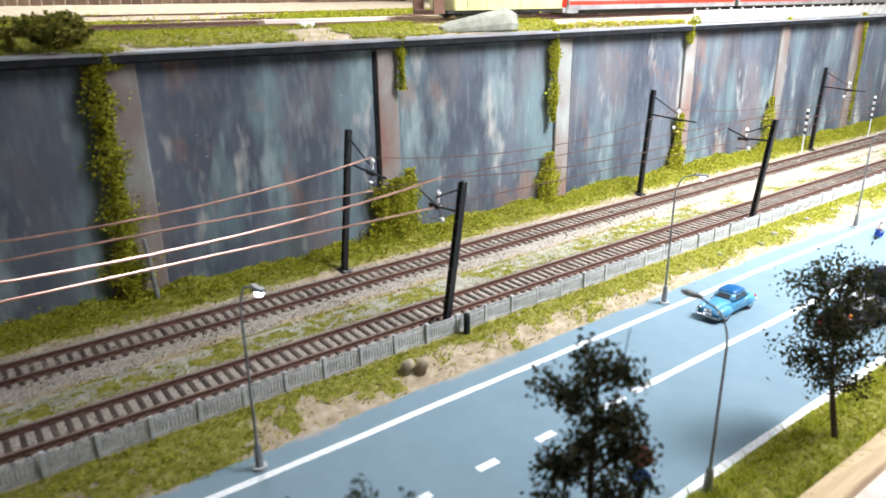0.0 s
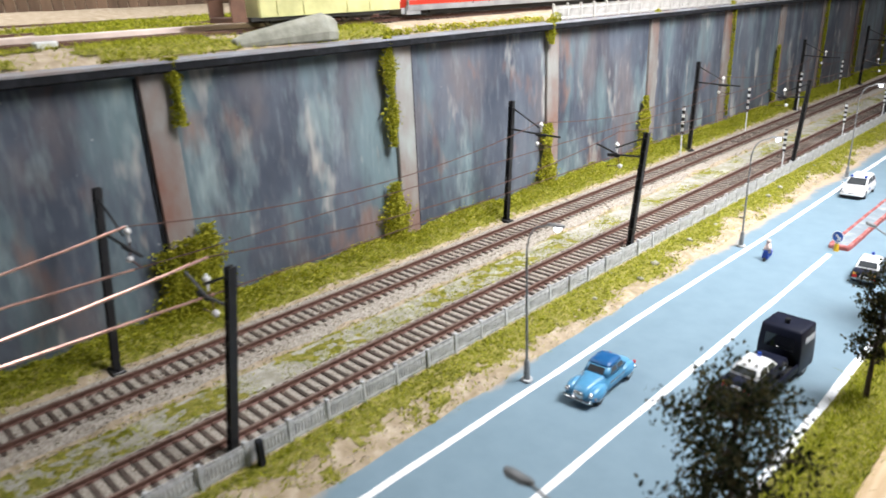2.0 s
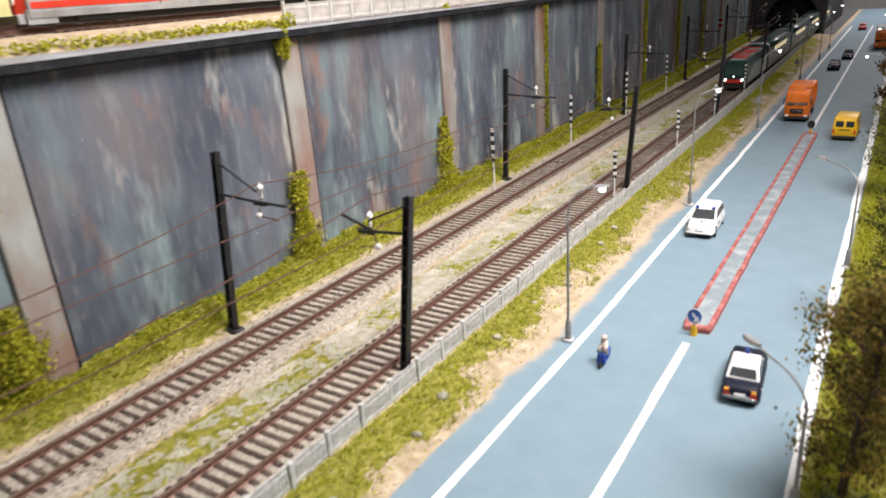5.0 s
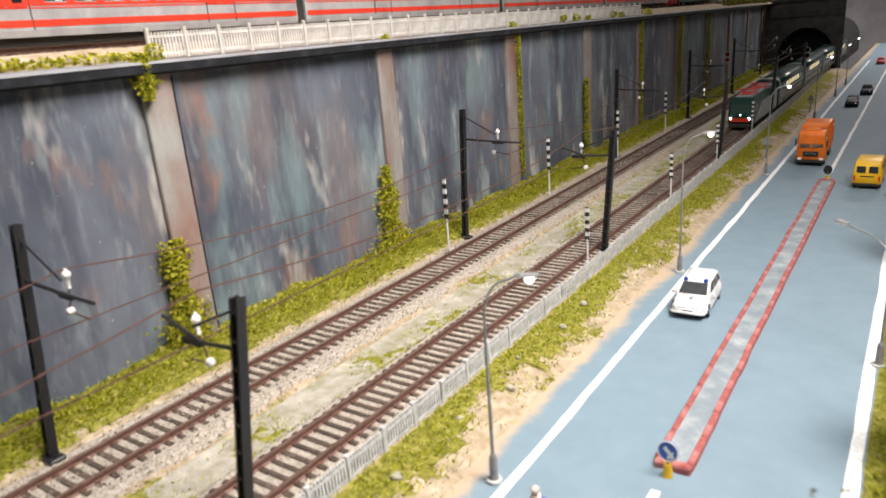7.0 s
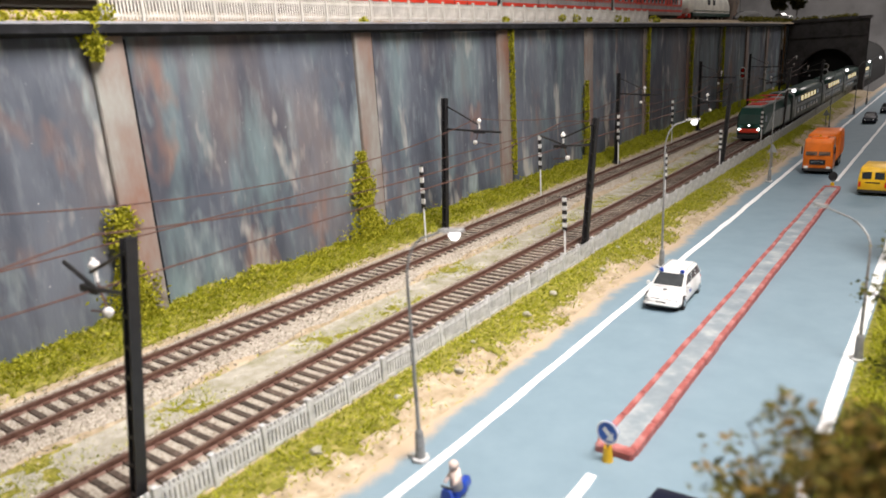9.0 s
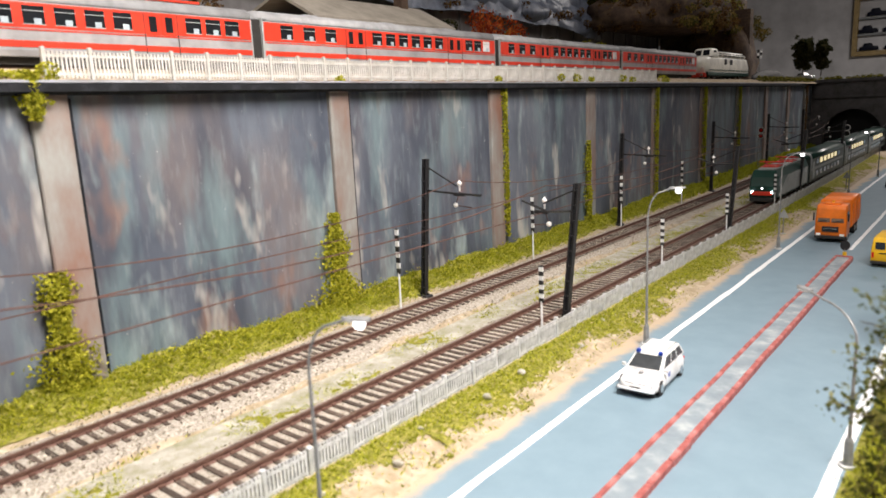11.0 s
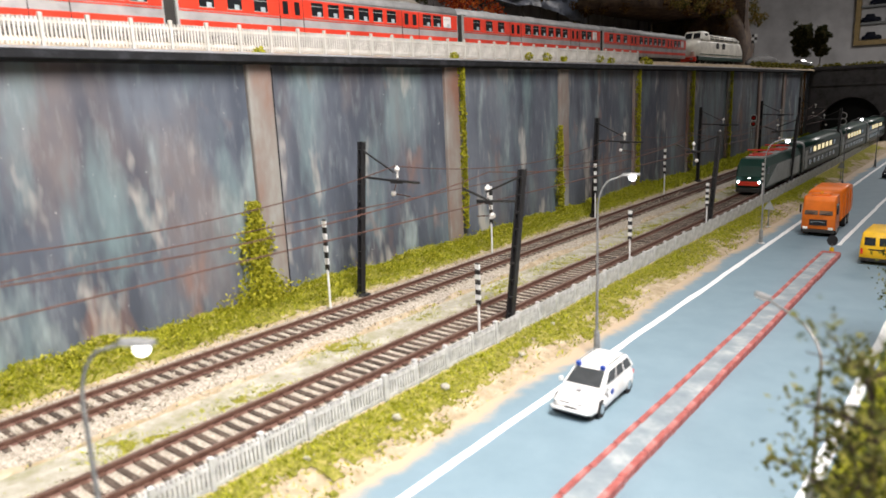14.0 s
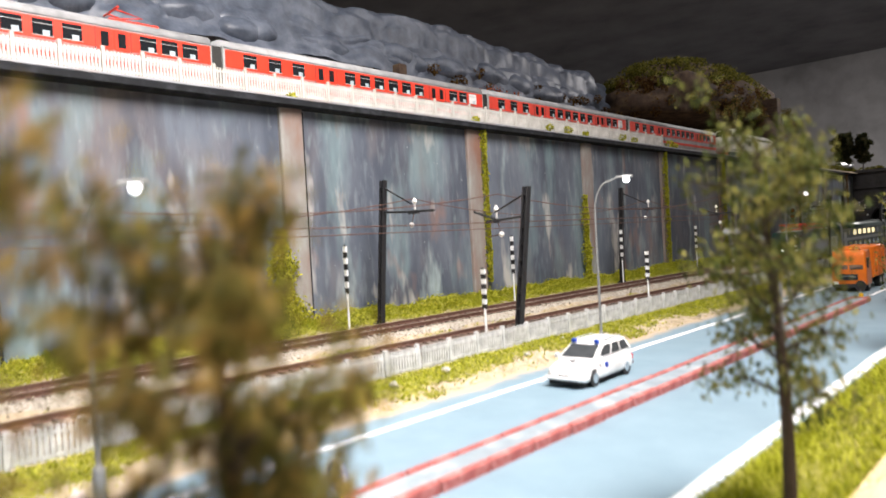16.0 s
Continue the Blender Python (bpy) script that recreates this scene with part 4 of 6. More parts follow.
def saloon(name, label, cat, x, y, rz, L, W, zbelt, ztop, paint, roofpaint, cab, suv=False, extras=None, rim="chrome", z=0, round_nose=False):
    """A model car with body, roof, glass, wheels, lamps and bumpers. cab: cabin lines as parts of the length."""
    t = thing(name, label, cat, x, y, z, rz)
    h = W / 2
    zb = 2.0
    n0 = 0.80 if round_nose else 0.9
    if suv:
        body = [station(-L / 2, zb + 1.6, zbelt - 4.0, h * 0.62, h * 0.58), station(-L / 2 + 1.6, zb + 0.2, zbelt - 2.7, h * 0.86, h * 0.80), station(-L / 2 + 4.5, zb, zbelt - 1.7, h - 0.3, h - 1.3, 1.2), station(-L * 0.24, zb, zbelt - 0.5, h, h - 1.0, 1.2),
                station(L * 0.1, zb, zbelt, h, h - 0.8, 1.2), station(L * 0.38, zb, zbelt + 0.3, h, h - 0.9, 1.2), station(L / 2 - 1.6, zb + 0.3, zbelt, h * 0.92, h * 0.82, 1.2), station(L / 2, zb + 1.4, zbelt - 1.4, h * 0.72, h * 0.66)]
    else:
        body = [station(-L / 2, zb + 1.2, zbelt - 2.2, h * n0 - 0.6, h * n0 - 1.2), station(-L / 2 + 1.4, zb, zbelt - 1.2, h - 0.5, h - 1.0), station(-L * 0.36, zb, zbelt - 0.5, h, h - 0.8),
            station(-L * 0.16, zb, zbelt, h, h - 0.6), station(L * 0.2, zb, zbelt, h, h - 0.6), station(L * 0.40, zb, zbelt - (0 if suv else 0.5), h, h - 0.8), station(L / 2 - 1.2, zb, zbelt - 0.9, h - 0.4, h - 1.0), station(L / 2, zb + 1.0, zbelt - 1.8, h - 1.0, h - 1.5)]
    b = part("body", Mesh().rings(body), paint, t, "", True)
    c = [L * q for q in cab]
    faces = cabin_faces(c[0], c[1], c[2], c[3], h - 0.9, h * 0.74, zbelt - 0.3, ztop - 1.0)
    top = part("roof", Mesh().rings([[(-h + 0.9, c[0], zbelt - 0.4), (h - 0.9, c[0], zbelt - 0.4), (h - 0.9, c[1], zbelt - 0.4), (-h + 0.9, c[1], zbelt - 0.4)],
                                     [(-h * 0.74, c[2], ztop - 1.0), (h * 0.74, c[2], ztop - 1.0), (h * 0.74, c[3], ztop - 1.0), (-h * 0.74, c[3], ztop - 1.0)],
                                     [(-h * 0.60, c[2] + 1.2, ztop), (h * 0.60, c[2] + 1.2, ztop), (h * 0.60, c[3] - 1.2, ztop), (-h * 0.60, c[3] - 1.2, ztop)]]), roofpaint, t, "", True)
    m = top.modifiers.new("edge", "BEVEL")
    m.width, m.segments, m.limit_method = 0.4 * K, 2, "ANGLE"
    part("windscreen", Mesh().quad(patch(faces["front"], 0.07, 0.93, 0.12, 0.94), 0.12), "car_glass", t)
    part("rear_window", Mesh().quad(patch(faces["rear"], 0.10, 0.90, 0.18, 0.90), 0.12), "car_glass", t)
    for side in ("left", "right"):
        cuts = ((0.10, 0.46), (0.51, 0.90)) if not suv else ((0.10, 0.38), (0.42, 0.66), (0.70, 0.93))
        for u0, u1 in cuts:
            if side == "left":
                u0, u1 = 1 - u1, 1 - u0
            part("side_window", Mesh().quad(patch(faces[side], u0, u1, 0.15, 0.90), 0.12), "car_glass", t)
    wheels(t, (-h + 0.1, h - 0.1), (-L * 0.31, L * 0.31), 3.1, 2.4, rim)
    for s in (-1, 1):
        part("headlamp", Mesh().box(s * h * 0.62 - 1.5, -L / 2 + 1.0, zbelt - 4.4, s * h * 0.62 + 1.5, -L / 2 + 2.6, zbelt - 3.3, 0.3) if suv else Mesh().ball(s * (h * n0 - 2.4), -L / 2 + 0.4, zbelt - 3.4, 1.1, 10, 6), "chrome", t)
        part("tail_lamp", Mesh().box(s * (h - 2.3) - 1.1, L / 2 - 0.5, zbelt - 4.2, s * (h - 2.3) + 1.1, L / 2 + 0.25, zbelt - 2.4), "redlamp", t)
    part("bumper", Mesh().tube([(-h + 1.2, -L / 2 + 0.6, 3.6), (-h + 2.4, -L / 2 - 0.5, 3.6), (h - 2.4, -L / 2 - 0.5, 3.6), (h - 1.2, -L / 2 + 0.6, 3.6)], 0.65, 8), "chrome" if round_nose else paint, t)
    part("bumper", Mesh().tube([(-h + 1.2, L / 2 - 0.6, 3.6), (-h + 2.4, L / 2 + 0.4, 3.6), (h - 2.4, L / 2 + 0.4, 3.6), (h - 1.2, L / 2 - 0.6, 3.6)], 0.65, 8), "chrome", t)
    part("grille", Mesh().box(-h * 0.28, -L / 2 - 0.15, zbelt - 5.2, h * 0.28, -L / 2 + 0.9, zbelt - 4.3, 0.2) if suv else Mesh().box(-h * 0.38, -L / 2 - 0.25, zbelt - 5.0, h * 0.38, -L / 2 + 0.6, zbelt - 2.9, 0.2), "chrome" if round_nose else "glass", t)
    part("underbody", Mesh().box(-h + 1.5, -L / 2 + 2, 1.0, h - 1.5, L / 2 - 2, 2.4), "under", t)
    if extras:
        extras(t, h, L, ztop, zbelt)
    return t


def police_white(t, h, L, ztop, zbelt):
    for s in (-1, 1):
        part("beacon", Mesh().box(s * 4.6 - 0.9, -3.6, ztop - 0.6, s * 4.6 + 0.9, -2.0, ztop + 0.7, 0.3), "blue_deep", t, "blue beacon")
    for s in (-1, 1):
        part("door_badge", Mesh().box(s * (h - 0.1) - 0.12, -4.5, 5.4, s * (h - 0.1) + 0.12, -2.3, 7.4), "blue_deep", t, "small dark badge")
    for s in (-1, 1):
        part("mirror", Mesh().box(s * (h + 0.5) - 0.8, -8.6, 8.6, s * (h + 0.5) + 0.8, -7.2, 10.0, 0.3), "white", t)
        part("roof_rail", Mesh().tube([(s * 5.6, -0.5, ztop - 0.2), (s * 5.6, 0.5, ztop + 0.35), (s * 5.6, 12.5, ztop + 0.35), (s * 5.6, 13.5, ztop - 0.2)], 0.22, 6), "silver", t)
        part("grille_slot", Mesh().box(s * 2.6 - 1.9, -L / 2 + 0.7, zbelt - 3.9, s * 2.6 + 1.9, -L / 2 + 2.2, zbelt - 3.2, 0.1), "under", t)
    part("bonnet_badge", Mesh().box(-0.9, -L * 0.34, zbelt - 0.75, 0.9, -L * 0.30, zbelt - 0.35), "grey", t)


def police_dark(t, h, L, ztop, zbelt):
    part("beacon", Mesh().tube([(0, -1, ztop - 0.3), (0, -1, ztop + 1.4)], 0.8, 10), "blue_deep", t, "blue beacon")
    for s in (-1, 1):
        part("indicator", Mesh().box(s * (h - 2.2) - 0.8, L / 2 - 0.4, zbelt - 2.2, s * (h - 2.2) + 0.8, L / 2 + 0.3, zbelt - 1.3), "amber", t, "amber lamp lens")
    part("number_plate", Mesh().box(-2.0, L / 2, 3.9, 2.0, L / 2 + 0.5, 5.2), "white", t, "white blank plate")


saloon("white_police_car", "white estate police car with blue beacons on the road", "car", 76.0, 232.5, 2, 38, 17.0, 9.0, 14.2, "white", "white", (-0.27, 0.485, -0.07, 0.40), True, police_white)


def rounded_slab(hw, y0, y1, c, z):
    """A rounded rectangle at one height."""
    out = []
    for sx, yy, a0 in ((1, y0, -90), (1, y1, 0), (-1, y1, 90), (-1, y0, 180)):
        cx, cy = sx * (hw - c), yy + (c if yy == y0 else -c)
        out += [(cx + c * math.cos(math.radians(a0 + k * 30)), cy + c * math.sin(math.radians(a0 + k * 30)), z) for k in range(4)]
    return out


def vintage_car(x, y, rz):
    """A bulbous saloon: rounded bonnet and boot, four separate wings, domed roof, chrome front."""
    t = thing("blue_saloon_car", "light blue vintage saloon car with a dark blue roof", "car", x, y, 0, rz)
    part("body", Mesh().rings([station(q, zb, zt, w, w * 0.8, c) for q, zb, zt, w, c in ((-18.6, 3.4, 5.8, 3.0, 0.9), (-17.6, 2.8, 7.3, 4.2, 1.6), (-14.5, 2.4, 8.2, 4.9, 2.0), (-9, 2.2, 8.8, 5.6, 2.2), (-5, 2.2, 9.0, 6.5, 1.8), (6, 2.2, 9.0, 6.7, 1.8), (11, 2.3, 8.8, 6.3, 2.0), (15.5, 2.6, 7.9, 5.6, 2.0), (18, 3.0, 6.4, 4.6, 1.5), (18.8, 3.6, 5.0, 3.4, 0.6))]), "blue", t, "", True)
    for sx in (-1, 1):
        for cy, ry, rx in ((-12.0, 6.4, 2.5), (11.6, 6.2, 2.2)):
            wing = Mesh().ball(0, 0, 0, 1, 14, 9)
            wing.v = [(sx * 5.2 + rx * a, cy + ry * b, 4.7 + 3.1 * c) for a, b, c in wing.v]
            part("wing", wing, "blue", t, "", True)
        part("headlamp", Mesh().ball(sx * 5.3, -17.6, 5.9, 1.15, 12, 8), "chrome", t, "round chrome headlamp", True)
        part("indicator", Mesh().ball(sx * 6.5, -16.4, 4.6, 0.6, 8, 6), "amber", t, "amber lamp lens")
        part("tail_lamp", Mesh().ball(sx * 5.6, 17.4, 5.8, 0.8, 10, 6), "redlamp", t)
    part("cabin", Mesh().rings([rounded_slab(5.7, -6.0, 11.4, 2.0, 8.4), rounded_slab(5.35, -4.6, 10.2, 2.0, 10.2), rounded_slab(4.85, -3.1, 8.6, 2.0, 11.6)]), "blue", t, "", True)
    part("roof", Mesh().rings([rounded_slab(4.95, -3.2, 8.7, 2.0, 11.45), rounded_slab(4.7, -2.8, 8.2, 2.0, 12.2), rounded_slab(3.9, -1.6, 7.0, 2.0, 12.8), rounded_slab(2.4, 0.4, 5.0, 1.4, 13.05)]), "blue_dark", t, "dark blue domed roof", True)
    faces = cabin_faces(-6.0, 11.4, -3.2, 8.7, 5.75, 4.95, 8.6, 11.5)
    part("windscreen", Mesh().quad(patch(faces["front"], 0.16, 0.84, 0.20, 0.92), 0.14), "car_glass", t)
    part("rear_window", Mesh().quad(patch(faces["rear"], 0.20, 0.80, 0.28, 0.90), 0.14), "car_glass", t)
    for side in ("left", "right"):
        for u0, u1 in ((0.16, 0.48), (0.53, 0.82)):
            a, b = (u0, u1) if side == "right" else (1 - u1, 1 - u0)
            part("side_window", Mesh().quad(patch(faces[side], a, b, 0.22, 0.90), 0.14), "car_glass", t)
    wheels(t, (-6.6, 6.6), (-11.8, 11.8), 2.9, 2.0)
    part("grille", Mesh().rings([station(q, 3.6, zt, w, w * 0.85, 0.7) for q, zt, w in ((-19.0, 6.2, 2.2), (-18.2, 6.8, 2.6))]), "chrome", t, "chrome grille", True)
    for q, d in ((-19.0, -0.9), (18.8, 0.9)):
        part("bumper", Mesh().tube([(-6.2, q - d, 3.3), (-4.6, q, 3.2), (4.6, q, 3.2), (6.2, q - d, 3.3)], 0.6, 8), "chrome", t, "chrome bumper", True)
    part("trim_line", Mesh().tube([(-6.75, -5, 6.4), (-6.8, 8, 6.4)], 0.16, 5).tube([(6.75, -5, 6.4), (6.8, 8, 6.4)], 0.16, 5), "chrome", t)
    return t


vintage_car(80.0, -127, 3)
saloon("patrol_car", "black saloon patrol car with a white roof, seen driving away", "car", 128.3, 66, 184, 34, 13.4, 8.0, 12.2, "navy", "white", (-0.20, 0.34, -0.06, 0.24), False, police_dark)
saloon("black_car", "small black car with dull chrome on the far road", "car", 85, 962, 1, 38, 15, 8.4, 12.8, "navy", "navy", (-0.18, 0.32, -0.07, 0.24))
saloon("black_car", "small black car behind another on the far road", "car", 93.5, 1088, 1, 38, 15, 8.4, 12.8, "navy", "navy", (-0.18, 0.32, -0.07, 0.24))
saloon("red_car", "small red car far along the road", "car", 86, 1600, 1, 38, 15, 8.4, 12.8, "red", "red", (-0.18, 0.32, -0.07, 0.24))

# recovery truck, nose towards +y, with a patrol car on its bed
tr = thing("recovery_truck", "black flatbed recovery truck with a tall cab, carrying a patrol car", "truck", 129, -82, 0, 177)
tr.scale = (0.80, 0.80, 0.74)
part("cab", Mesh().rings([station(-33, 5, 26, 10.5, 9.6, 1.2), station(-31, 3.5, 29.5, 11, 10.2, 1.2), station(-14, 3.5, 30, 11, 10.2, 1.2), station(-12.5, 4, 29, 10.8, 9.8, 1.2)]), "navy", tr, "", True)
part("windscreen", Mesh().quad([(-8.8, -33.1, 16.5), (8.8, -33.1, 16.5), (8.4, -32.0, 25.5), (-8.4, -32.0, 25.5)], 0.1), "glass", tr)
part("rear_window", Mesh().quad([(7.5, -12.4, 17), (-7.5, -12.4, 17), (-7.2, -12.4, 25), (7.2, -12.4, 25)], 0.1), "glass", tr)
for s in (-1, 1):
    part("side_window", Mesh().box(s * 10.55 - 0.25, -29.5, 17, s * 10.55 + 0.25, -18, 25, 0.1), "glass", tr)
    part("bed_rail", Mesh().box(s * 10.6 - 0.7, -12, 8.6, s * 10.6 + 0.7, 40, 11.0, 0.2), "navy", tr)
    part("tail_lamp", Mesh().box(s * 8.5 - 1.4, 39.8, 6.0, s * 8.5 + 1.4, 40.6, 8.0), "redlamp", tr)
part("beacon", Mesh().tube([(0, -20, 29.6), (0, -20, 32.6)], 1.3, 10), "black", tr, "dark roof beacon")
part("bed", Mesh().box(-11, -12.5, 6.6, 11, 40, 8.8, 0.3), "under", tr, "black loading bed")
part("chassis", Mesh().box(-5, -30, 3.0, 5, 38, 6.6), "under", tr)
wheels(tr, (-10.4, 10.4), (-22, 20, 31), 4.4, 3.6, "steel")
saloon("patrol_car", "black patrol car with a white roof on a recovery truck", "car", 129.2, -93.5, 177, 34, 13.0, 7.2, 11.0, "navy", "white", (-0.20, 0.34, -0.08, 0.26), False, police_dark, "chrome", 6.6)

# orange refuse truck, nose towards -y
tr = thing("refuse_truck", "bright orange refuse truck with a boxy cab on the road", "truck", 83, 608, 0, 1)
part("cab", Mesh().rings([station(-38, 5.5, 26, 10.6, 9.6, 1.0), station(-36.5, 4.5, 29, 11, 10.2, 1.0), station(-21, 4.5, 29.5, 11, 10.2, 1.0)]), "orange", tr, "", True)
for s in (-1, 1):
    part("windscreen", Mesh().quad([(s * 4.8 - 4.3, -38.3, 16), (s * 4.8 + 4.3, -38.3, 16), (s * 4.6 + 4.1, -37.2, 24.5), (s * 4.6 - 4.1, -37.2, 24.5)], 0.1), "truck_glass", tr)
    part("wiper", Mesh().tube([(s * 4.8 - 3.5, -38.9, 16.2), (s * 4.8 + 2.5, -38.7, 17.6)], 0.25, 5), "black", tr)
part("emblem", Mesh().tube([(-4.5, -38.9, 10.6), (0, -39.0, 11.4), (4.5, -38.9, 10.6)], 0.4, 6), "chrome", tr, "chrome emblem bar")
part("roof_hatch", Mesh().box(-6, -34, 29.2, 6, -25, 30.6, 0.5), "orange", tr)
for s in (-1, 1):
    part("side_window", Mesh().box(s * 10.6 - 0.2, -35, 16, s * 10.6 + 0.2, -26, 24, 0.1), "glass", tr)
    part("headlamp", Mesh().box(s * 8.2 - 1.6, -38.9, 5.2, s * 8.2 + 1.6, -38.2, 7.2, 0.2), "insul", tr)
    part("mirror", Mesh().box(s * 12.0 - 0.5, -38, 17, s * 12.0 + 0.5, -37, 23), "black", tr)
part("grille", Mesh().box(-5.8, -38.7, 8.4, 5.8, -38.1, 12.6, 0.2), "black", tr, "black front grille")
part("bumper", Mesh().box(-10.8, -39.4, 3.2, 10.8, -37, 5.4, 0.4), "under", tr)
part("refuse_body", Mesh().rings([station(-19, 8, 31, 11.2, 10.8, 1.8), station(26, 8, 31.5, 11.2, 10.8, 1.8), station(36, 9, 30, 11.2, 10.8, 1.8), station(40, 11, 22, 11.0, 10.6, 1.4)]), "orange", tr, "", True)
for y in (-12, 0, 12, 24):
    for s in (-1, 1):
        part("body_rib", Mesh().box(s * 11.3 - 0.35, y - 0.8, 10, s * 11.3 + 0.35, y + 0.8, 28), "orange", tr)
part("beacon", Mesh().tube([(0, -30, 29.2), (0, -30, 32)], 1.1, 10), "amber", tr, "amber roof beacon")
part("chassis", Mesh().box(-6, -34, 3.2, 6, 36, 8), "under", tr)
wheels(tr, (-10.6, 10.6), (-28, 12, 24), 4.4, 3.6, "steel")

# yellow van, nose towards +y
tr = thing("yellow_van", "bright yellow panel van with two rear windows on the road", "van", 130.5, 514, 0, 178)
part("body", Mesh().rings([station(-20, 4, 10, 8.2, 7.8, 0.8), station(-18.5, 3, 11, 9, 8.5, 0.8), station(-14, 3, 18.5, 9.2, 8.2, 1.0), station(-11, 3, 20, 9.2, 8.2, 1.0), station(18.5, 3, 20, 9.2, 8.2, 1.0), station(20, 3.5, 19, 9.0, 8.0, 1.0)]), "yellow", tr, "", True)
for s in (-1, 1):
    part("rear_window", Mesh().box(s * 3.9 - 2.9, 19.9, 12.2, s * 3.9 + 2.9, 20.25, 17.0, 0.1), "glass", tr)
    part("tail_lamp", Mesh().box(s * 7.9 - 0.6, 19.7, 6.5, s * 7.9 + 0.6, 20.3, 10.0), "redlamp", tr)
    for y in (-8, 2, 11):
        part("side_window", Mesh().box(s * 8.75 - 0.25, y - 3.6, 12.5, s * 8.75 + 0.25, y + 3.6, 17.2, 0.1), "glass", tr)
part("door_bar", Mesh().box(-4.4, 19.9, 9.2, 4.4, 20.2, 10.0), "black", tr, "dark lettering bar")
part("bumper", Mesh().box(-9.0, 19.6, 2.6, 9.0, 20.8, 4.4, 0.3), "under", tr)
part("windscreen", Mesh().quad([(-7.6, -18.3, 12), (7.6, -18.3, 12), (7.2, -14.4, 18), (-7.2, -14.4, 18)], 0.1), "glass", tr)
wheels(tr, (-8.9, 8.9), (-12, 12), 3.3, 2.6, "steel")

# orange bus on the far road
tr = thing("orange_bus", "orange bus with a pale roof far along the road", "bus", 133, 1255, 0, 1)
part("body", Mesh().rings([station(-50, 5, 27, 10.8, 10, 1.0), station(-48, 3, 31, 11.4, 10.8, 1.2), station(50, 3, 31, 11.4, 10.8, 1.2)]), "orange", tr)
part("roof", Mesh().box(-10, -46, 30.8, 10, 48, 32.5, 0.8), "white", tr, "pale roof")
part("windscreen", Mesh().quad([(-9.8, -50.2, 13), (9.8, -50.2, 13), (9.6, -49.0, 25), (-9.6, -49.0, 25)], 0.1), "glass", tr)
for s in (-1, 1):
    part("headlamp", Mesh().ball(s * 7.5, -50.2, 8, 1.6, 10, 6), "insul", tr)
    for i in range(6):
        part("side_window", Mesh().box(s * 11.2 - 0.25, -43 + 15 * i, 15, s * 11.2 + 0.25, -31 + 15 * i, 25), "glass", tr)
wheels(tr, (-10.8, 10.8), (-30, 28), 4.6, 3.4, "steel")

# scooter with a plain figure
rider = Mesh().tube([(0, 0.5, 5), (0, 0, 12.5)], [2.3, 1.9], 10).ball(0, -0.4, 14.6, 1.75, 12, 7).tube([(-1.6, 0, 11), (-1.8, -3.5, 8.6)], 0.7, 6).tube([(1.6, 0, 11), (1.8, -3.5, 8.6)], 0.7, 6)
rider.v = [(76.2 + 0.76 * a, 58 + 0.76 * b, 0.76 * c) for a, b, c in rider.v]
solid("scooter_rider", rider, "skin", "tiny pale painted rider figure on a scooter", "figurine", smooth=True)
tr = thing("motor_scooter", "tiny blue motor scooter ridden by a figure on the road", "scooter", 76.2, 58, 0, 4)
tr.scale = (0.76, 0.76, 0.76)
part("body", Mesh().rings([station(-1, 1.6, 5.2, 1.6, 1.4, 0.4), station(4, 1.8, 6.0, 2.0, 1.7, 0.4), station(8, 2.4, 5.6, 1.5, 1.1, 0.4)]), "blue_deep", tr, "", True)
part("leg_shield", Mesh().rings([station(-6.2, 2.0, 8.0, 2.2, 1.6, 0.3), station(-5.0, 1.8, 8.4, 2.3, 1.6, 0.3)]), "blue_deep", tr)
part("footboard", Mesh().box(-1.8, -5.2, 1.6, 1.8, 0, 2.3), "blue_deep", tr)
part("handlebar", Mesh().tube([(-2.6, -5.0, 8.4), (0, -5.6, 8.8), (2.6, -5.0, 8.4)], 0.4, 6), "black", tr)
for y in (-7.6, 6.5):
    part("wheel", Mesh().disc((0, y, 1.7), (1, 0, 0), 1.7, 1.1, 14), "tyre", tr)

# ---- trains ----
def bogie(t, x, y, z, gap=18, r=4.2):
    b = part("bogie", Mesh().box(x - 10.5, y - gap / 2 - 5, z + 2.5, x + 10.5, y + gap / 2 + 5, z + 7.0, 0.6).box(x - 12.2, y - gap / 2 - 2, z + 2.0, x - 10.4, y + gap / 2 + 2, z + 5.0).box(x + 10.4, y - gap / 2 - 2, z + 2.0, x + 12.2, y + gap / 2 + 2, z + 5.0), "under", t)
    for yy in (y - gap / 2, y + gap / 2):
        m = Mesh().tube([(x - 9, yy, z + r), (x + 9, yy, z + r)], 0.9, 8)
        for s in (-1, 1):
            m.disc((x + s * 8.0, yy, z + r), (1, 0, 0), r, 1.8, 18)
        part("wheelset", m, "steel", b, "steel wheelset")


def shell(x, half, z0, z1, z2, zr, n=7):
    """Half a coach section: straight sides from z0 to z1, roof rising to zr."""
    pts = [(x - half, z0), (x + half, z0), (x + half, z1)]
    for i in range(1, n):
        a = math.pi / 2 * i / n
        pts.append((x + half * math.cos(a) ** 0.55, z1 + (zr - z1) * math.sin(a) ** 0.9))
    pts.append((x, zr))
    return pts + [(2 * x - px, pz) for px, pz in reversed(pts[2:-1])]


def prism(profile, y0, y1):
    return Mesh().rings([[(x, y0, z) for x, z in profile], [(x, y1, z) for x, z in profile]])


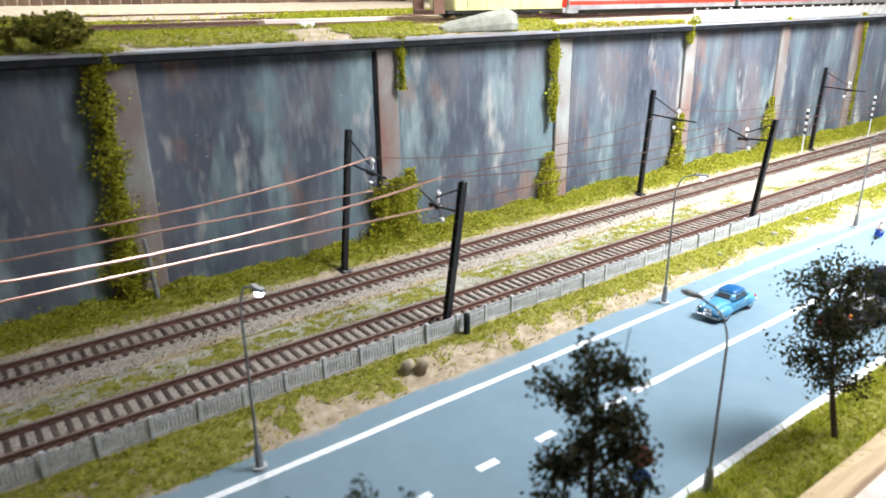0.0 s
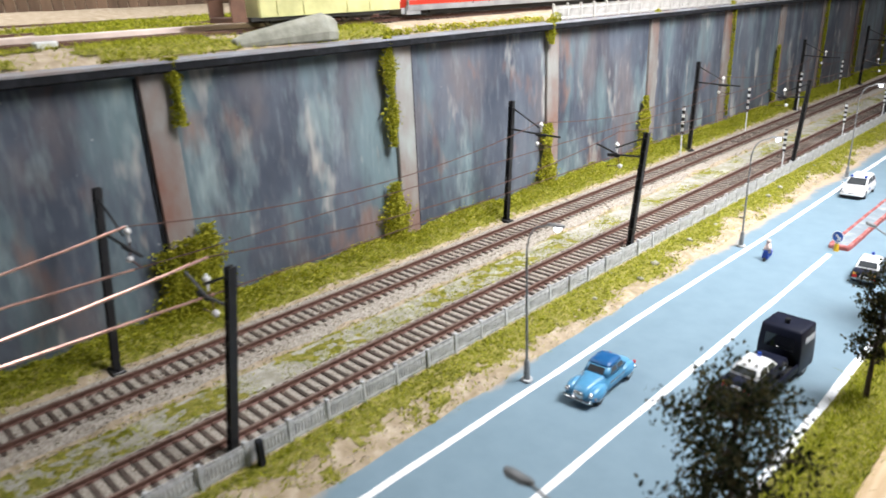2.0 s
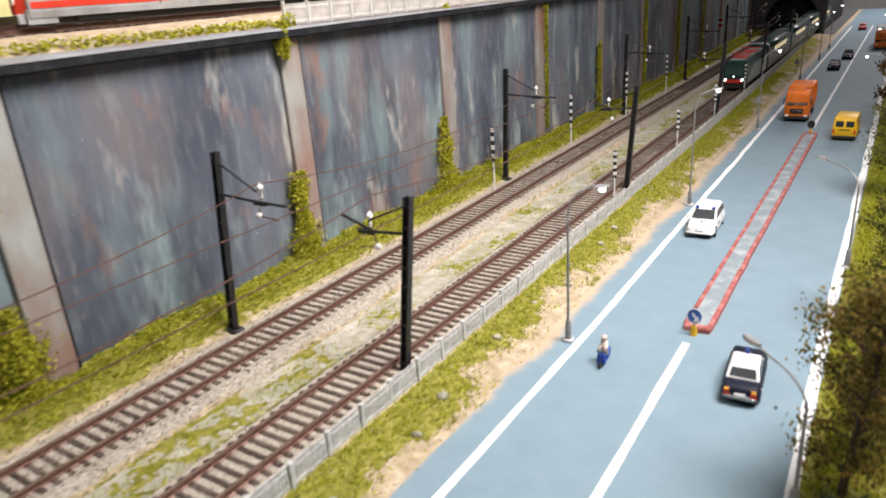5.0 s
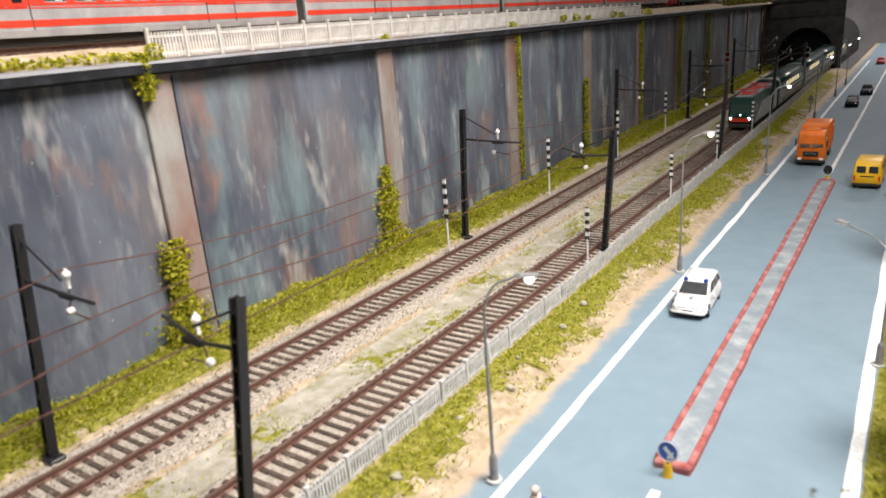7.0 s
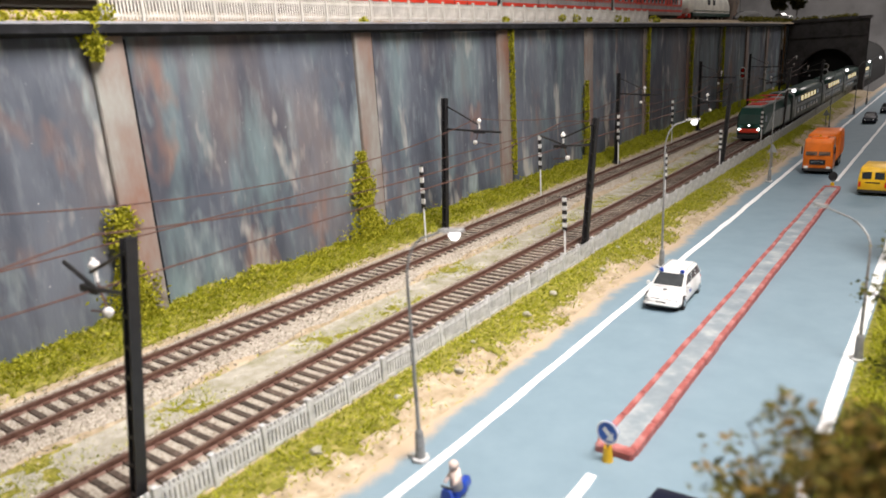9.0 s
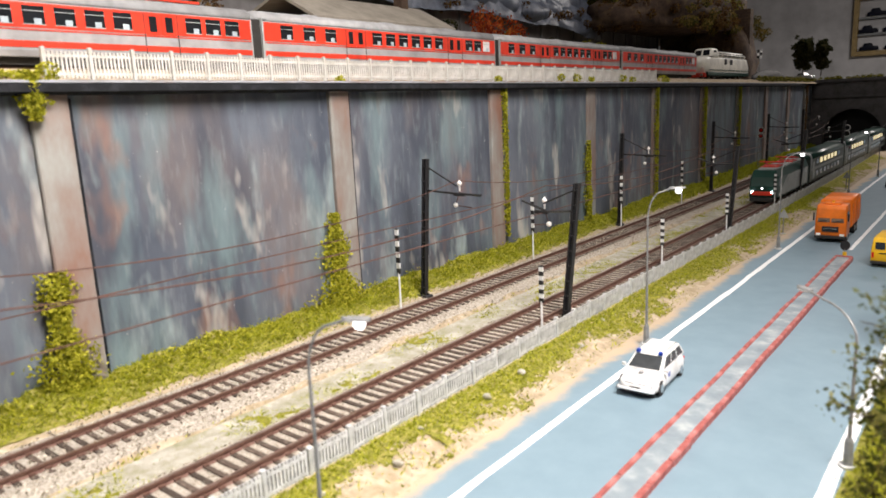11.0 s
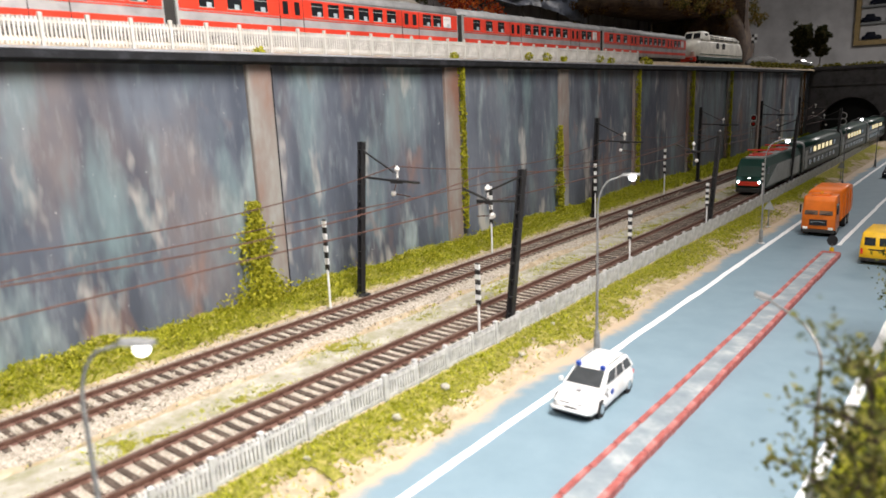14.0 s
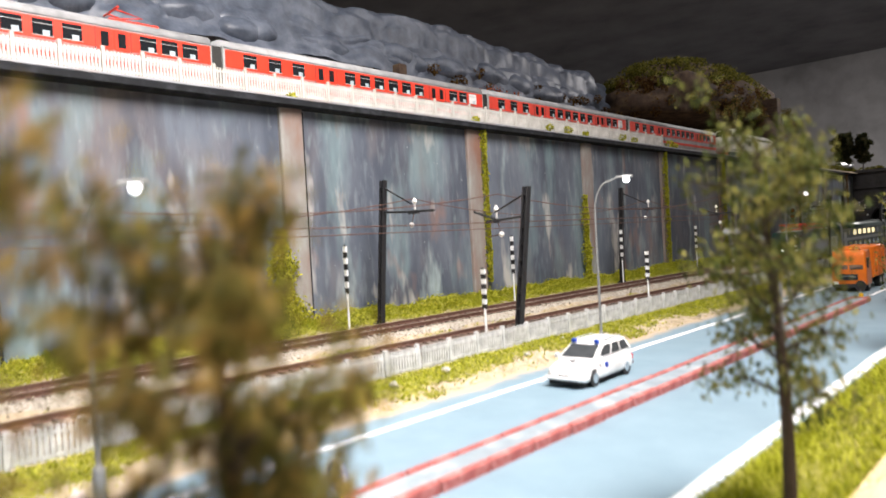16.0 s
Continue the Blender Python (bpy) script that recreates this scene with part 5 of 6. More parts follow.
def red_coach(y0, y1, label, nose=False, pantograph=False):
    """A railcar coach: grey body with red window band and stripe, grey roof, windows, doors and bogies."""
    X, H = -160.0, 14.6
    t = thing("red_railcar", label, "railcar", 0, 0, 0, group="red railcars")
    part("body", prism([(X - H + 0.6, 146.5), (X + H - 0.6, 146.5), (X + H, 149), (X + H, 169.4), (X - H, 169.4), (X - H, 149)], y0, y1), "grey", t)
    part("roof", prism(shell(X, H + 0.1, 169.2, 170.0, 0, 175.6), y0 + 0.4, y1 - 0.4), "roof", t, "pale grey rounded roof", True)
    part("underframe", Mesh().box(X - 11, y0 + 6, 143.2, X + 11, y1 - 6, 146.6), "under", t)
    for s in (-1, 1):
        side = X + s * H
        part("window_band", Mesh().box(side - 0.25, y0 + 1, 158.4, side + 0.25, y1 - 1, 168.6), "red", t, "red window band")
        part("stripe", Mesh().box(side - 0.22, y0 + 1, 150.3, side + 0.22, y1 - 1, 153.0), "red", t, "red waist stripe")
        part("thin_line", Mesh().box(side - 0.2, y0 + 1, 157.3, side + 0.2, y1 - 1, 157.8), "red", t)
        L = y1 - y0
        for i, f in enumerate((17, 34, 51, 92, 105, 118, 131, 144, 157, 194, 205.5, 217)):
            c = y0 + f * L / 230
            w = part("window", Mesh().box(side - 0.1 + s * 0.28, c - 4.4, 160.0, side + 0.1 + s * 0.28, c + 4.4, 167.4), "white" if i == 11 and not nose else "glass", t, "dark side window")
            part("frame", Mesh().box(side + s * 0.34 - 0.08, c - 4.6, 159.6, side + s * 0.34 + 0.08, c + 4.6, 160.0).box(side + s * 0.34 - 0.08, c - 4.6, 165.2, side + s * 0.34 + 0.08, c + 4.6, 165.5), "silver", w, "thin pale window bars")
            part("seat_back", Mesh().box(side + s * 0.30 - 0.12, c - 0.2, 160.0, side + s * 0.30 + 0.12, c + 3.0, 162.4, 0.1), "blind", w, "pale seat behind the glass")
        for f in (68, 76.5, 172, 180.5):
            c = y0 + f * L / 230
            d = part("door", Mesh().box(side - 0.1, c - 3.7, 158.0, side + 0.35, c + 3.7, 168.2, 0.1), "red", t)
            part("door_window", Mesh().box(side + s * 0.36 - 0.1, c - 1.9, 159.6, side + s * 0.36 + 0.1, c + 1.9, 166.8), "glass", d)
        for f in (63.8, 81, 167.5, 185):
            c = y0 + f * L / 230
            part("door_joint", Mesh().box(side - 0.1 + s * 0.22, c - 0.2, 149, side + 0.1 + s * 0.22, c + 0.2, 168.5), "under", t)
    for f in (0.2, 0.5, 0.8):
        part("roof_vent", Mesh().box(X - 4, y0 + f * (y1 - y0) - 6, 174.8, X + 4, y0 + f * (y1 - y0) + 6, 176.8, 0.6), "roof", t)
    for y in (y0 + 34, y1 - 34):
        bogie(t, X, y, 142.4, 20)
    if pantograph:
        part("pantograph", Mesh().box(X - 7, y1 - 52, 176, X + 7, y1 - 26, 177, 0.2).tube([(X - 5, y1 - 50, 177), (X - 5, y1 - 34, 180), (X - 5, y1 - 48, 182.5)], 0.5, 6).tube([(X + 5, y1 - 50, 177), (X + 5, y1 - 34, 180), (X + 5, y1 - 48, 182.5)], 0.5, 6).tube([(X - 9, y1 - 48, 182.6), (X + 9, y1 - 48, 182.6)], 0.6, 6), "red", t, "folded red pantograph")
    if nose:
        f = part("nose", Mesh().rings([[(X + u, y0 - d, z) for u, z in ((-12.5 + d, 147 + d * 0.3), (12.5 - d, 147 + d * 0.3), (13.5 - d, 157), (12.5 - d, 168), (7, 173 - d), (-7, 173 - d), (-12.5 + d, 168), (-13.5 + d, 157))] for d in (0, 2.2, 3.2)][::-1]), "red", t, "red cab front")
        part("windscreen", Mesh().box(X - 9.5, y0 - 3.6, 160, X + 9.5, y0 - 2.6, 168.5, 0.2), "glass", f)
        part("buffer_beam", Mesh().box(X - 12, y0 - 4, 144.5, X + 12, y0 + 2, 148.5, 0.4), "grey", f)
        for s in (-1, 1):
            part("headlamp", Mesh().disc((X + s * 9, y0 - 3.4, 153.5), (0, 1, 0), 1.5, 0.8, 14), "insul", f)
            part("skirt", Mesh().box(X + s * 13 - 0.6, y0 - 1, 144, X + s * 13 + 0.6, y0 + 12, 150, 0.2), "grey", f)
    else:
        part("gangway", Mesh().box(X - 13.4, y0 - 6.0, 147, X + 13.4, y0, 170, 0.4), "under", t, "black gangway")
        part("end_frame", Mesh().box(X - H - 0.1, y0 - 0.3, 148, X + H + 0.1, y0 + 3, 170.6), "silver", t, "pale end frame")


red_coach(-17, 213, "red and grey railcar with a driving cab at the station edge", True, True)
red_coach(220, 450, "red and grey railcar with a row of windows and grey roof")
red_coach(457, 687, "red and grey railcar coupled in the middle of its train")
red_coach(694, 928, "red and grey railcar at the dim far end of its train")

# pale wagon ahead of the red train, with a brown neighbour
tr = thing("box_wagon", "pale olive yellow box wagon on the upper track", "wagon", 0, 0, 0)
part("body", Mesh().box(-175, -130, 148, -145, -24, 184, 1.0), "pale", tr)
part("roof", prism(shell(-160, 15.4, 183.6, 184, 0, 188), -131, -23), "roof", tr, "grey curved roof", True)
for y in (-118, -100, -68, -50):
    part("panel_rib", Mesh().box(-145.2, y - 0.6, 149, -144.5, y + 0.6, 183), "pale", tr)
part("crest", Mesh().box(-145.1, -94, 166, -144.6, -78, 175, 0.2), "amber", tr, "faded yellow panel")
part("sill", Mesh().box(-174, -135, 146, -146, -34, 148.2), "under", tr)
for y in (-112, -57):
    bogie(tr, -160, y, 142.4, 16)
for y in (-138, -31):
    part("buffer", Mesh().tube([(-152, y - 2, 149), (-152, y + 2, 149)], 1.6, 10), "under", tr)
part("end_platform", Mesh().box(-173, -146, 146, -147, -136.5, 149, 0.3).box(-173, -146, 149, -171.6, -137, 170).box(-148.4, -146, 149, -147, -137, 170).box(-173, -146, 158, -147, -145, 160), "sleeve", tr, "brown end platform")

# cream and green diesel locomotive at the far end of the upper track
tr = thing("cream_diesel", "cream diesel locomotive with a green skirt and red buffer beam", "locomotive", 0, -152, 0)
tr.scale = (1, 1.2, 1)
X = -158
def nosed(y, zt, hw, c=4.0):
    return [(px + X, py, pz) for px, py, pz in station(y, 148.5, zt, hw, hw - 1.2, c)]
part("body", Mesh().rings([nosed(932, 163, 10.0, 3), nosed(933.5, 168, 12, 4), nosed(939, 171, 13.6), nosed(948, 172.5, 14.4), nosed(1092, 172.5, 14.6), nosed(1100, 168, 13.5)]), "cream", tr, "", True)
part("cab", Mesh().rings([[(px + X, py, pz) for px, py, pz in station(y, 170, zt, hw, hw - 2.0, 2.5)] for y, zt, hw in ((947, 172.5, 13.6), (953, 183, 13.6), (955, 184, 13.8), (972, 184, 13.8), (975, 183, 13.6))]), "cream", tr, "cream driving cab", True)
part("engine_roof", Mesh().rings([[(px + X, py, pz) for px, py, pz in station(y, 172, zt, 13.4, 11.4, 3.5)] for y, zt in ((975, 180.5), (1080, 180.5), (1086, 178))]), "cream", tr, "", True)
part("roof_grille", Mesh().box(X - 9, 984, 180.2, X + 9, 1074, 181.2, 0.3), "under", tr, "dark roof grille")
part("skirt", Mesh().box(X - 14.9, 934, 146, X + 14.9, 1099, 151.0, 0.6), "green", tr, "dark green skirt")
part("waist_line", Mesh().box(X + 14.5, 940, 153.2, X + 14.9, 1096, 154.2), "green", tr, "thin green line")
part("buffer_beam", Mesh().box(X - 13, 928, 144, X + 13, 933.4, 149.5, 0.6), "red", tr, "red buffer beam")
for s in (-1, 1):
    part("windscreen", Mesh().quad([(X + s * 6 - 4.6, 948.0, 174.2), (X + s * 6 + 4.6, 948.0, 174.2), (X + s * 5.4 + 4.2, 952.2, 181.6), (X + s * 5.4 - 4.2, 952.2, 181.6)], 0.3), "glass", tr)
    part("headlamp", Mesh().ball(X + s * 8, 932, 157, 1.6, 10, 6), "insul", tr)
    part("buffer", Mesh().tube([(X + s * 9, 925, 147), (X + s * 9, 929, 147)], 1.8, 10), "steel", tr)
part("side_window", Mesh().box(X + 13.0, 957, 175, X + 13.7, 966, 181, 0.1), "glass", tr)
for y in (982, 1000, 1018, 1036, 1054, 1072):
    part("side_grille", Mesh().box(X + 12.4, y - 7, 173.5, X + 13.3, y + 7, 178, 0.1), "under", tr, "dark louvre panel")
for y in (1000, 1022):
    part("side_window", Mesh().box(X + 14.3, y - 4.5, 162, X + 14.8, y + 4.5, 169.5, 0.1), "glass", tr)
bogie(tr, X, 965, 142.4, 20)
bogie(tr, X, 1070, 142.4, 20)

# green and grey train on the lower track by the fence
FRONT = 700
tr = thing("green_locomotive", "dark green and grey electric locomotive with lit headlamps and red pantographs", "locomotive", 0, FRONT, 10.4)
def cabring(y, zb, zt, hw, top):
    return [(-hw, y, zb), (hw, y, zb), (hw, y, zt - 7), (top, y, zt), (-top, y, zt), (-hw, y, zt - 7)]
part("body", Mesh().rings([cabring(1, 4.5, 12, 11, 10), cabring(0, 6, 16, 11.6, 10.4), cabring(4, 5, 25, 12.6, 10.6), cabring(9, 4.5, 31.5, 13.2, 10.2), cabring(143, 4.5, 31.5, 13.2, 10.2), cabring(146, 5, 30, 12.8, 10)]), "green", tr, "", False)
part("windscreen", Mesh().quad([(-10.6, 3.0, 17.5), (10.6, 3.0, 17.5), (9.6, 8.0, 28.5), (-9.6, 8.0, 28.5)], 0.25), "glass", tr)
part("front_panel", Mesh().box(-9.5, -0.7, 7.2, 9.5, 0.6, 11.2, 0.4), "red", tr, "red lower front panel")
for s in (-1, 1):
    part("side_panel", Mesh().quad([(s * 13.45, 10 if s > 0 else 138, 6), (s * 13.45, 138 if s > 0 else 10, 6), (s * 13.45, 138 if s > 0 else 46, 23.5), (s * 13.45, 46 if s > 0 else 138, 23.5)], 0.1), "silver", tr, "silver grey side panel")
    part("headlamp", Mesh().ball(s * 9.2, -0.3, 10.6, 1.1, 12, 7), "head_bulb", tr, "lit headlamp")
    part("side_window", Mesh().box(s * 12.9 - 0.35, 11, 17, s * 12.9 + 0.35, 19, 23.5, 0.2), "glass", tr)
    for y in (126, 132):
        part("door_rail", Mesh().box(s * 13.6 - 0.2, y, 6, s * 13.6 + 0.2, y + 1.2, 24), "white", tr)
part("headlamp", Mesh().ball(0, 1.2, 14.6, 1.1, 12, 7), "head_bulb", tr, "lit headlamp")
part("roof_box", Mesh().box(-8, 14, 31.2, 8, 138, 33, 0.6), "silver", tr)
for y in (24, 86):
    p = part("pantograph", Mesh().box(-8, y, 33, 8, y + 24, 34, 0.3).tube([(-6, y + 2, 34), (-6, y + 22, 36.5), (-6, y + 4, 38)], 0.6, 6).tube([(6, y + 2, 34), (6, y + 22, 36.5), (6, y + 4, 38)], 0.6, 6).tube([(-10, y + 4, 38.2), (10, y + 4, 38.2)], 0.7, 6).tube([(-10, y + 20, 36.5), (10, y + 20, 36.5)], 0.7, 6), "red", tr, "folded red pantograph")
    for s in (-1, 1):
        part("insulator", Mesh().tube([(s * 6, y + 2, 32.6), (s * 6, y + 2, 34.2)], 1.2, 8), "insul", p)
part("plough", Mesh().box(-11, -1.6, 1.2, 11, 2, 5, 0.6), "under", tr)
bogie(tr, 0, 30, 0, 22)
bogie(tr, 0, 116, 0, 22)


def deck_coach(y0, L, label):
    t = thing("double_deck_coach", label, "coach", 0, y0, 10.4, group="double-deck coaches")
    part("body", prism([(-13, 3.5), (13, 3.5), (13.6, 6), (13.6, 30), (-13.6, 30), (-13.6, 6)], 0, L), "coachgrey", t)
    part("roof", prism(shell(0, 13.6, 29.8, 30.5, 0, 36.5), 0.5, L - 0.5), "green", t, "dark green roof", True)
    part("end_frame", Mesh().rings([[(x * 1.04, y, z * 1.03) for x, z in shell(0, 13.6, 4, 30.5, 0, 36.5)] for y in (1, 7)]), "silver", t, "pale grey end arch", True)
    for s in (-1, 1):
        for i in range(7):
            y = 40 + i * (L - 80) / 6
            part("upper_window", Mesh().box(s * 13.7 - 0.2, y - 6, 22.5, s * 13.7 + 0.2, y + 6, 28, 0.1), "glow" if i not in (0, 6) else "glass", t, "warm lit window")
            part("lower_window", Mesh().box(s * 13.7 - 0.2, y - 6, 9, s * 13.7 + 0.2, y + 6, 14.5, 0.1), "glass", t)
        part("side_stripe", Mesh().box(s * 13.7 - 0.15, 10, 16.5, s * 13.7 + 0.15, L - 10, 19.5), "silver", t)
        part("door", Mesh().box(s * 13.7 - 0.2, 14, 6, s * 13.7 + 0.2, 26, 26, 0.1), "silver", t, "pale grey door")
    for y in (24, L - 24):
        bogie(t, 0, y, 0, 20)


deck_coach(FRONT + 150, 216, "grey-green double-deck coach with lit windows behind the locomotive")
deck_coach(FRONT + 370, 216, "grey-green double-deck coach with lit windows mid train")
deck_coach(FRONT + 590, 216, "grey-green double-deck coach near the tunnel mouth")
deck_coach(FRONT + 810, 216, "grey-green double-deck coach running out of the tunnel")

# ---- white picket fence on the coping ----
pf = thing("white_picket_fence", "white plastic picket fence along the top of the wall", "fence", 0, 0, 0)
ppost = Mesh().box(-0.8, -0.8, 0, 0.8, 0.8, 12.2, 0.25).data("post", M["whitepl"])
pp = Mesh().box(-0.3, 0.7, 1.6, 0.3, 16.8, 2.6).box(-0.3, 0.7, 8.4, 0.3, 16.8, 9.4)
for i in range(10):
    pp.rings([[(x, 1.5 + 1.56 * i + y, z) for x, y in ((-0.28, 0), (0.28, 0), (0.28, 0.78), (-0.28, 0.78))] for z in (0.5, 10.6)])
ppanel = pp.data("picket_panel", M["whitepl"])
for i in range(35):
    y = 84 + 17.45 * i
    a = part("post", ppost, "whitepl", pf)
    a.location = ((-101 + bend(y)) * K, y * K, 134.0 * K)
    if i < 34:
        b = tagged(part("picket_panel", ppanel, "whitepl", pf), kind="stuff")
        b.location = ((-101 + bend(y)) * K, y * K, 134.0 * K)
        b.rotation_euler = (0, rnd.normal() * 0.02, 0)

# ---- upper level scenery ----
def blob(name, label, cat, mat_name, y0, y1, z0, z1, x0, x1, seg, amp, seed, kind=""):
    """A lumpy mass spanning the given box, built on a warped ellipsoid."""
    m = Mesh()
    cx, cy, cz = (x0 + x1) / 2, (y0 + y1) / 2, z0
    rows, cols = seg
    rings = []
    for i in range(rows + 1):
        a = math.pi / 2 * min(0.985, i / rows)
        ring = []
        for j in range(cols):
            b = 2 * math.pi * j / cols
            d = Vector((math.cos(a) * math.cos(b), math.cos(a) * math.sin(b), math.sin(a)))
            n = noise.fractal(d * 3.1 + Vector((seed, 0, 0)), 1.0, 2.0, 5) * amp
            ring.append((cx + d.x * (x1 - x0) / 2 * (1 + n), cy + d.y * (y1 - y0) / 2 * (1 + n), cz + d.z * (z1 - z0) * (1 + n)))
        rings.append(ring)
    m.rings(rings)
    return solid(name, m, mat_name, label, cat, kind, True)


# long weathered stone lying on the wall top
m = Mesh()
rings = []
for i, s in enumerate(np.linspace(0, 1, 9)):
    y = -166 + 61 * s
    hgt = 5.5 + 9.5 * s
    hw = 4.5 + 4.0 * s
    if i in (0, 8):
        hgt, hw = hgt * 0.75, hw * 0.8
    rings.append([(-114 + hw * px + 0.5 * noise.noise(Vector((i, k, 2))), y + 0.8 * noise.noise(Vector((i, k, 5))), 135 + hgt * pz + 0.5 * noise.noise(Vector((i, k, 8)))) for k, (px, pz) in enumerate(((-1, 0), (1, 0), (1.1, 0.35), (0.9, 0.85), (0.4, 1.05), (-0.5, 1.0), (-1.0, 0.7)))])
st = solid("long_stone", m.rings(rings), "boulder", "long grey-green tapered stone lying on the wall top", "stone")
mod = st.modifiers.new("edge", "BEVEL")
mod.width, mod.segments = 0.8 * K, 2

# rock face with a concrete wall beneath
m = Mesh()
ny, ns = 240, 44
for i in range(ny + 1):
    y = 60 + 920 * i / ny
    for j in range(ns + 1):
        s = j / ns
        x = -318 - 40 * s - 190 * max(0, s - 0.55) ** 1.2
        z = 232 + 62 * math.sin(min(1, s * 1.35) * math.pi / 2)
        z -= 14 * max(0, (y - 700) / 280)
        if y < 200:
            z -= (200 - y) * 0.1
        v = Vector((x * 0.030, y * 0.024, z * 0.046))
        v += 0.5 * noise.noise_vector(v * 0.8)
        d1, d2 = noise.voronoi(v)[0][0], noise.voronoi(v * 2.3)[0][0]
        bulge = 9 * max(0.0, 1 - 1.3 * d1 * d1) ** 0.5 + 5 * max(0.0, 1 - 1.2 * d2 * d2) ** 0.5 + 1.2 * noise.noise(v * 7)
        m.v.append((x + bulge * (1 - 0.5 * s), y + 2.5 * noise.noise(v * 3), z + 8 * noise.noise(v * 0.7) + (0.75 * bulge if s > 0.35 else -6)))
k = ns + 1
m.f = [(i * k + j, i * k + k + j, i * k + k + j + 1, i * k + j + 1) for i in range(ny) for j in range(ns)]
rk = np.random.RandomState(88)
for i in range(230):
    y = 70 + 900 * (i + rk.rand()) / 230
    size = rk.uniform(9, 25)
    up = rk.rand()
    cx, cz = -322 - 46 * up, 240 + 46 * up - 14 * max(0, (y - 700) / 280) - (max(0, 200 - y) * 0.1)
    lump = Mesh().ball(0, 0, 0, 1, 20, 12)
    lump.v = [(cx + size * 0.9 * a * (1 + 0.22 * noise.noise(Vector((a * 1.7, b * 1.7, c * 1.7 + i)))), y + size * rk_long * b, cz + size * 0.72 * c * (1 + 0.25 * noise.noise(Vector((a * 2, b * 2 + i, c * 2))))) for rk_long in (1.0 + 0.5 * rk.rand(),) for a, b, c in lump.v]
    m.add(lump.v, lump.f)
solid("rock_face", m, "rock", "lumpy blue-grey plaster rock face behind the station", "rock", "structure", True)
solid("back_wall", Mesh().box(-336, 60, 138, -324, 1240, 243), "backwall", "grey concrete wall below the rock face", "wall", "structure")
for y in range(640, 1240, 46):
    part("wall_rib", Mesh().box(-324.5, y, 140, -321.5, y + 3, 238), "backwall", bpy.data.objects["back_wall"])

# brown rock with a dark tunnel mouth
m = Mesh()
rings = []
for u in range(25):
    a = math.pi * u / 24
    rings.append([(-224 + r * math.cos(a) * (1 + 0.10 * noise.noise(Vector((u * 0.7, q, 1)))), 1245 + dy + 6 * noise.noise(Vector((u * 0.8, q, 3))), 142 + hh * math.sin(a) * (1 + 0.12 * noise.noise(Vector((u * 0.6, q, 6)))))
                  for q, (r, hh, dy) in enumerate(((24, 62, 0), (36, 84, -5), (50, 112, -2), (58, 126, 14), (60, 126, 60), (24, 62, 60)))])
solid("brown_rock", m.rings(rings, False), "brownrock", "brown mossy rock with an arched tunnel mouth", "rock", smooth=True)
brick_wall = solid("brick_wall", Mesh().box(-330, 1270, 138, -172, 1290, 262), "brownrock", "dark brown brick wall round the tunnel mouth", "wall", "structure")
course = Mesh().box(-3.9, -0.7, 0, 3.9, 0.5, 4.2, 0.3).data("brick", M["brownrock"])
for i in range(24):
    for k in range(10):
        brick = part("brick", course, "brownrock", brick_wall)
        brick.location = ((-255 + 8.4 * k + (4.2 if i % 2 else 0)) * K, (1269.8 + rnd.normal() * 0.15) * K, (140 + 4.9 * i) * K)
# black slab across the arch, in place of shade deeper in
solid("rock_tunnel", Mesh().box(-250, 1262, 140, -198, 1266, 208), "bore_black", "thin black slab painted as the dark inside of the rock tunnel", "tunnel", "structure")
blob("wooded_hill", "overhanging rock hill under brown and green scrub", "hill", "brownrock", 955, 1495, 226, 332, -430, -188, (16, 64), 0.16, 4.4)

# two houses' roofs behind the train
hs = thing("station_shed", "low shed with a beige sheet roof behind the train", "shed", -270, 415, 138)
part("walls", Mesh().box(-38, -75, 0, 34, 85, 50), "tunnel", hs)
part("roof", Mesh().rings([[(-44, y, 58), (0, y, 72), (42, y, 50), (42, y, 52.5), (0, y, 74.5), (-44, y, 60.5)] for y in (-82, 92)]), "roofsheet", hs, "beige sheet roof")
part("chimney", Mesh().box(-6, 60, 60, 4, 70, 86, 0.5), "brownrock", hs)

# plank fence far behind the sidings
pk = thing("plank_fence", "brown vertical plank fence behind the sidings", "fence", 0, 0, 0)
plank = Mesh().box(-0.8, 0.3, 0, 0.8, 9.6, 26, 0.3).data("plank", M["plank"])
for i in range(64):
    o = part("plank", plank, "plank", pk)
    o.location = (-520 * K, (-560 + i * 10) * K, 155 * K)

# display cabinet on the far wall
pc = thing("display_cabinet", "pale wooden wall cabinet with shelves of dark models", "cabinet", -215, 3385, 365)
part("frame", Mesh().box(-122, -14, -110, -104, 13, 130, 1).box(104, -14, -110, 122, 13, 130, 1).box(-104, -14, -110, 104, 13, -92, 1).box(-104, -14, 112, 104, 13, 130, 1), "frame_wood", pc)
for z in (-30, 36):
    part("shelf", Mesh().box(-103, -10, z, 103, 12, z + 8, 0.5), "silver", pc, "grey shelf")
part("back_panel", Mesh().box(-104, 12, -92, 104, 14.5, 112), "plaster", pc, "grey back panel")
for x, z in ((-60, -91.8), (30, -91.8), (-66, -21.8), (20, -21.8), (-40, 44.2)):
    model = thing("display_model", "dark model vehicle on a cabinet shelf", "model", x - 215, 3383, z + 365, group="shelf models")
    part("body", Mesh().rings([station(q, 3, zt, 7, 6, 1.5) for q, zt in ((-34, 12), (-30, 18), (-14, 20), (-8, 32), (18, 32), (24, 19), (34, 17))]), "navy", model, "", True)
    model.rotation_euler = (0, 0, math.radians(90))
    wheels(model, (-6.5, 6.5), (-20, 20), 5, 3, "steel")

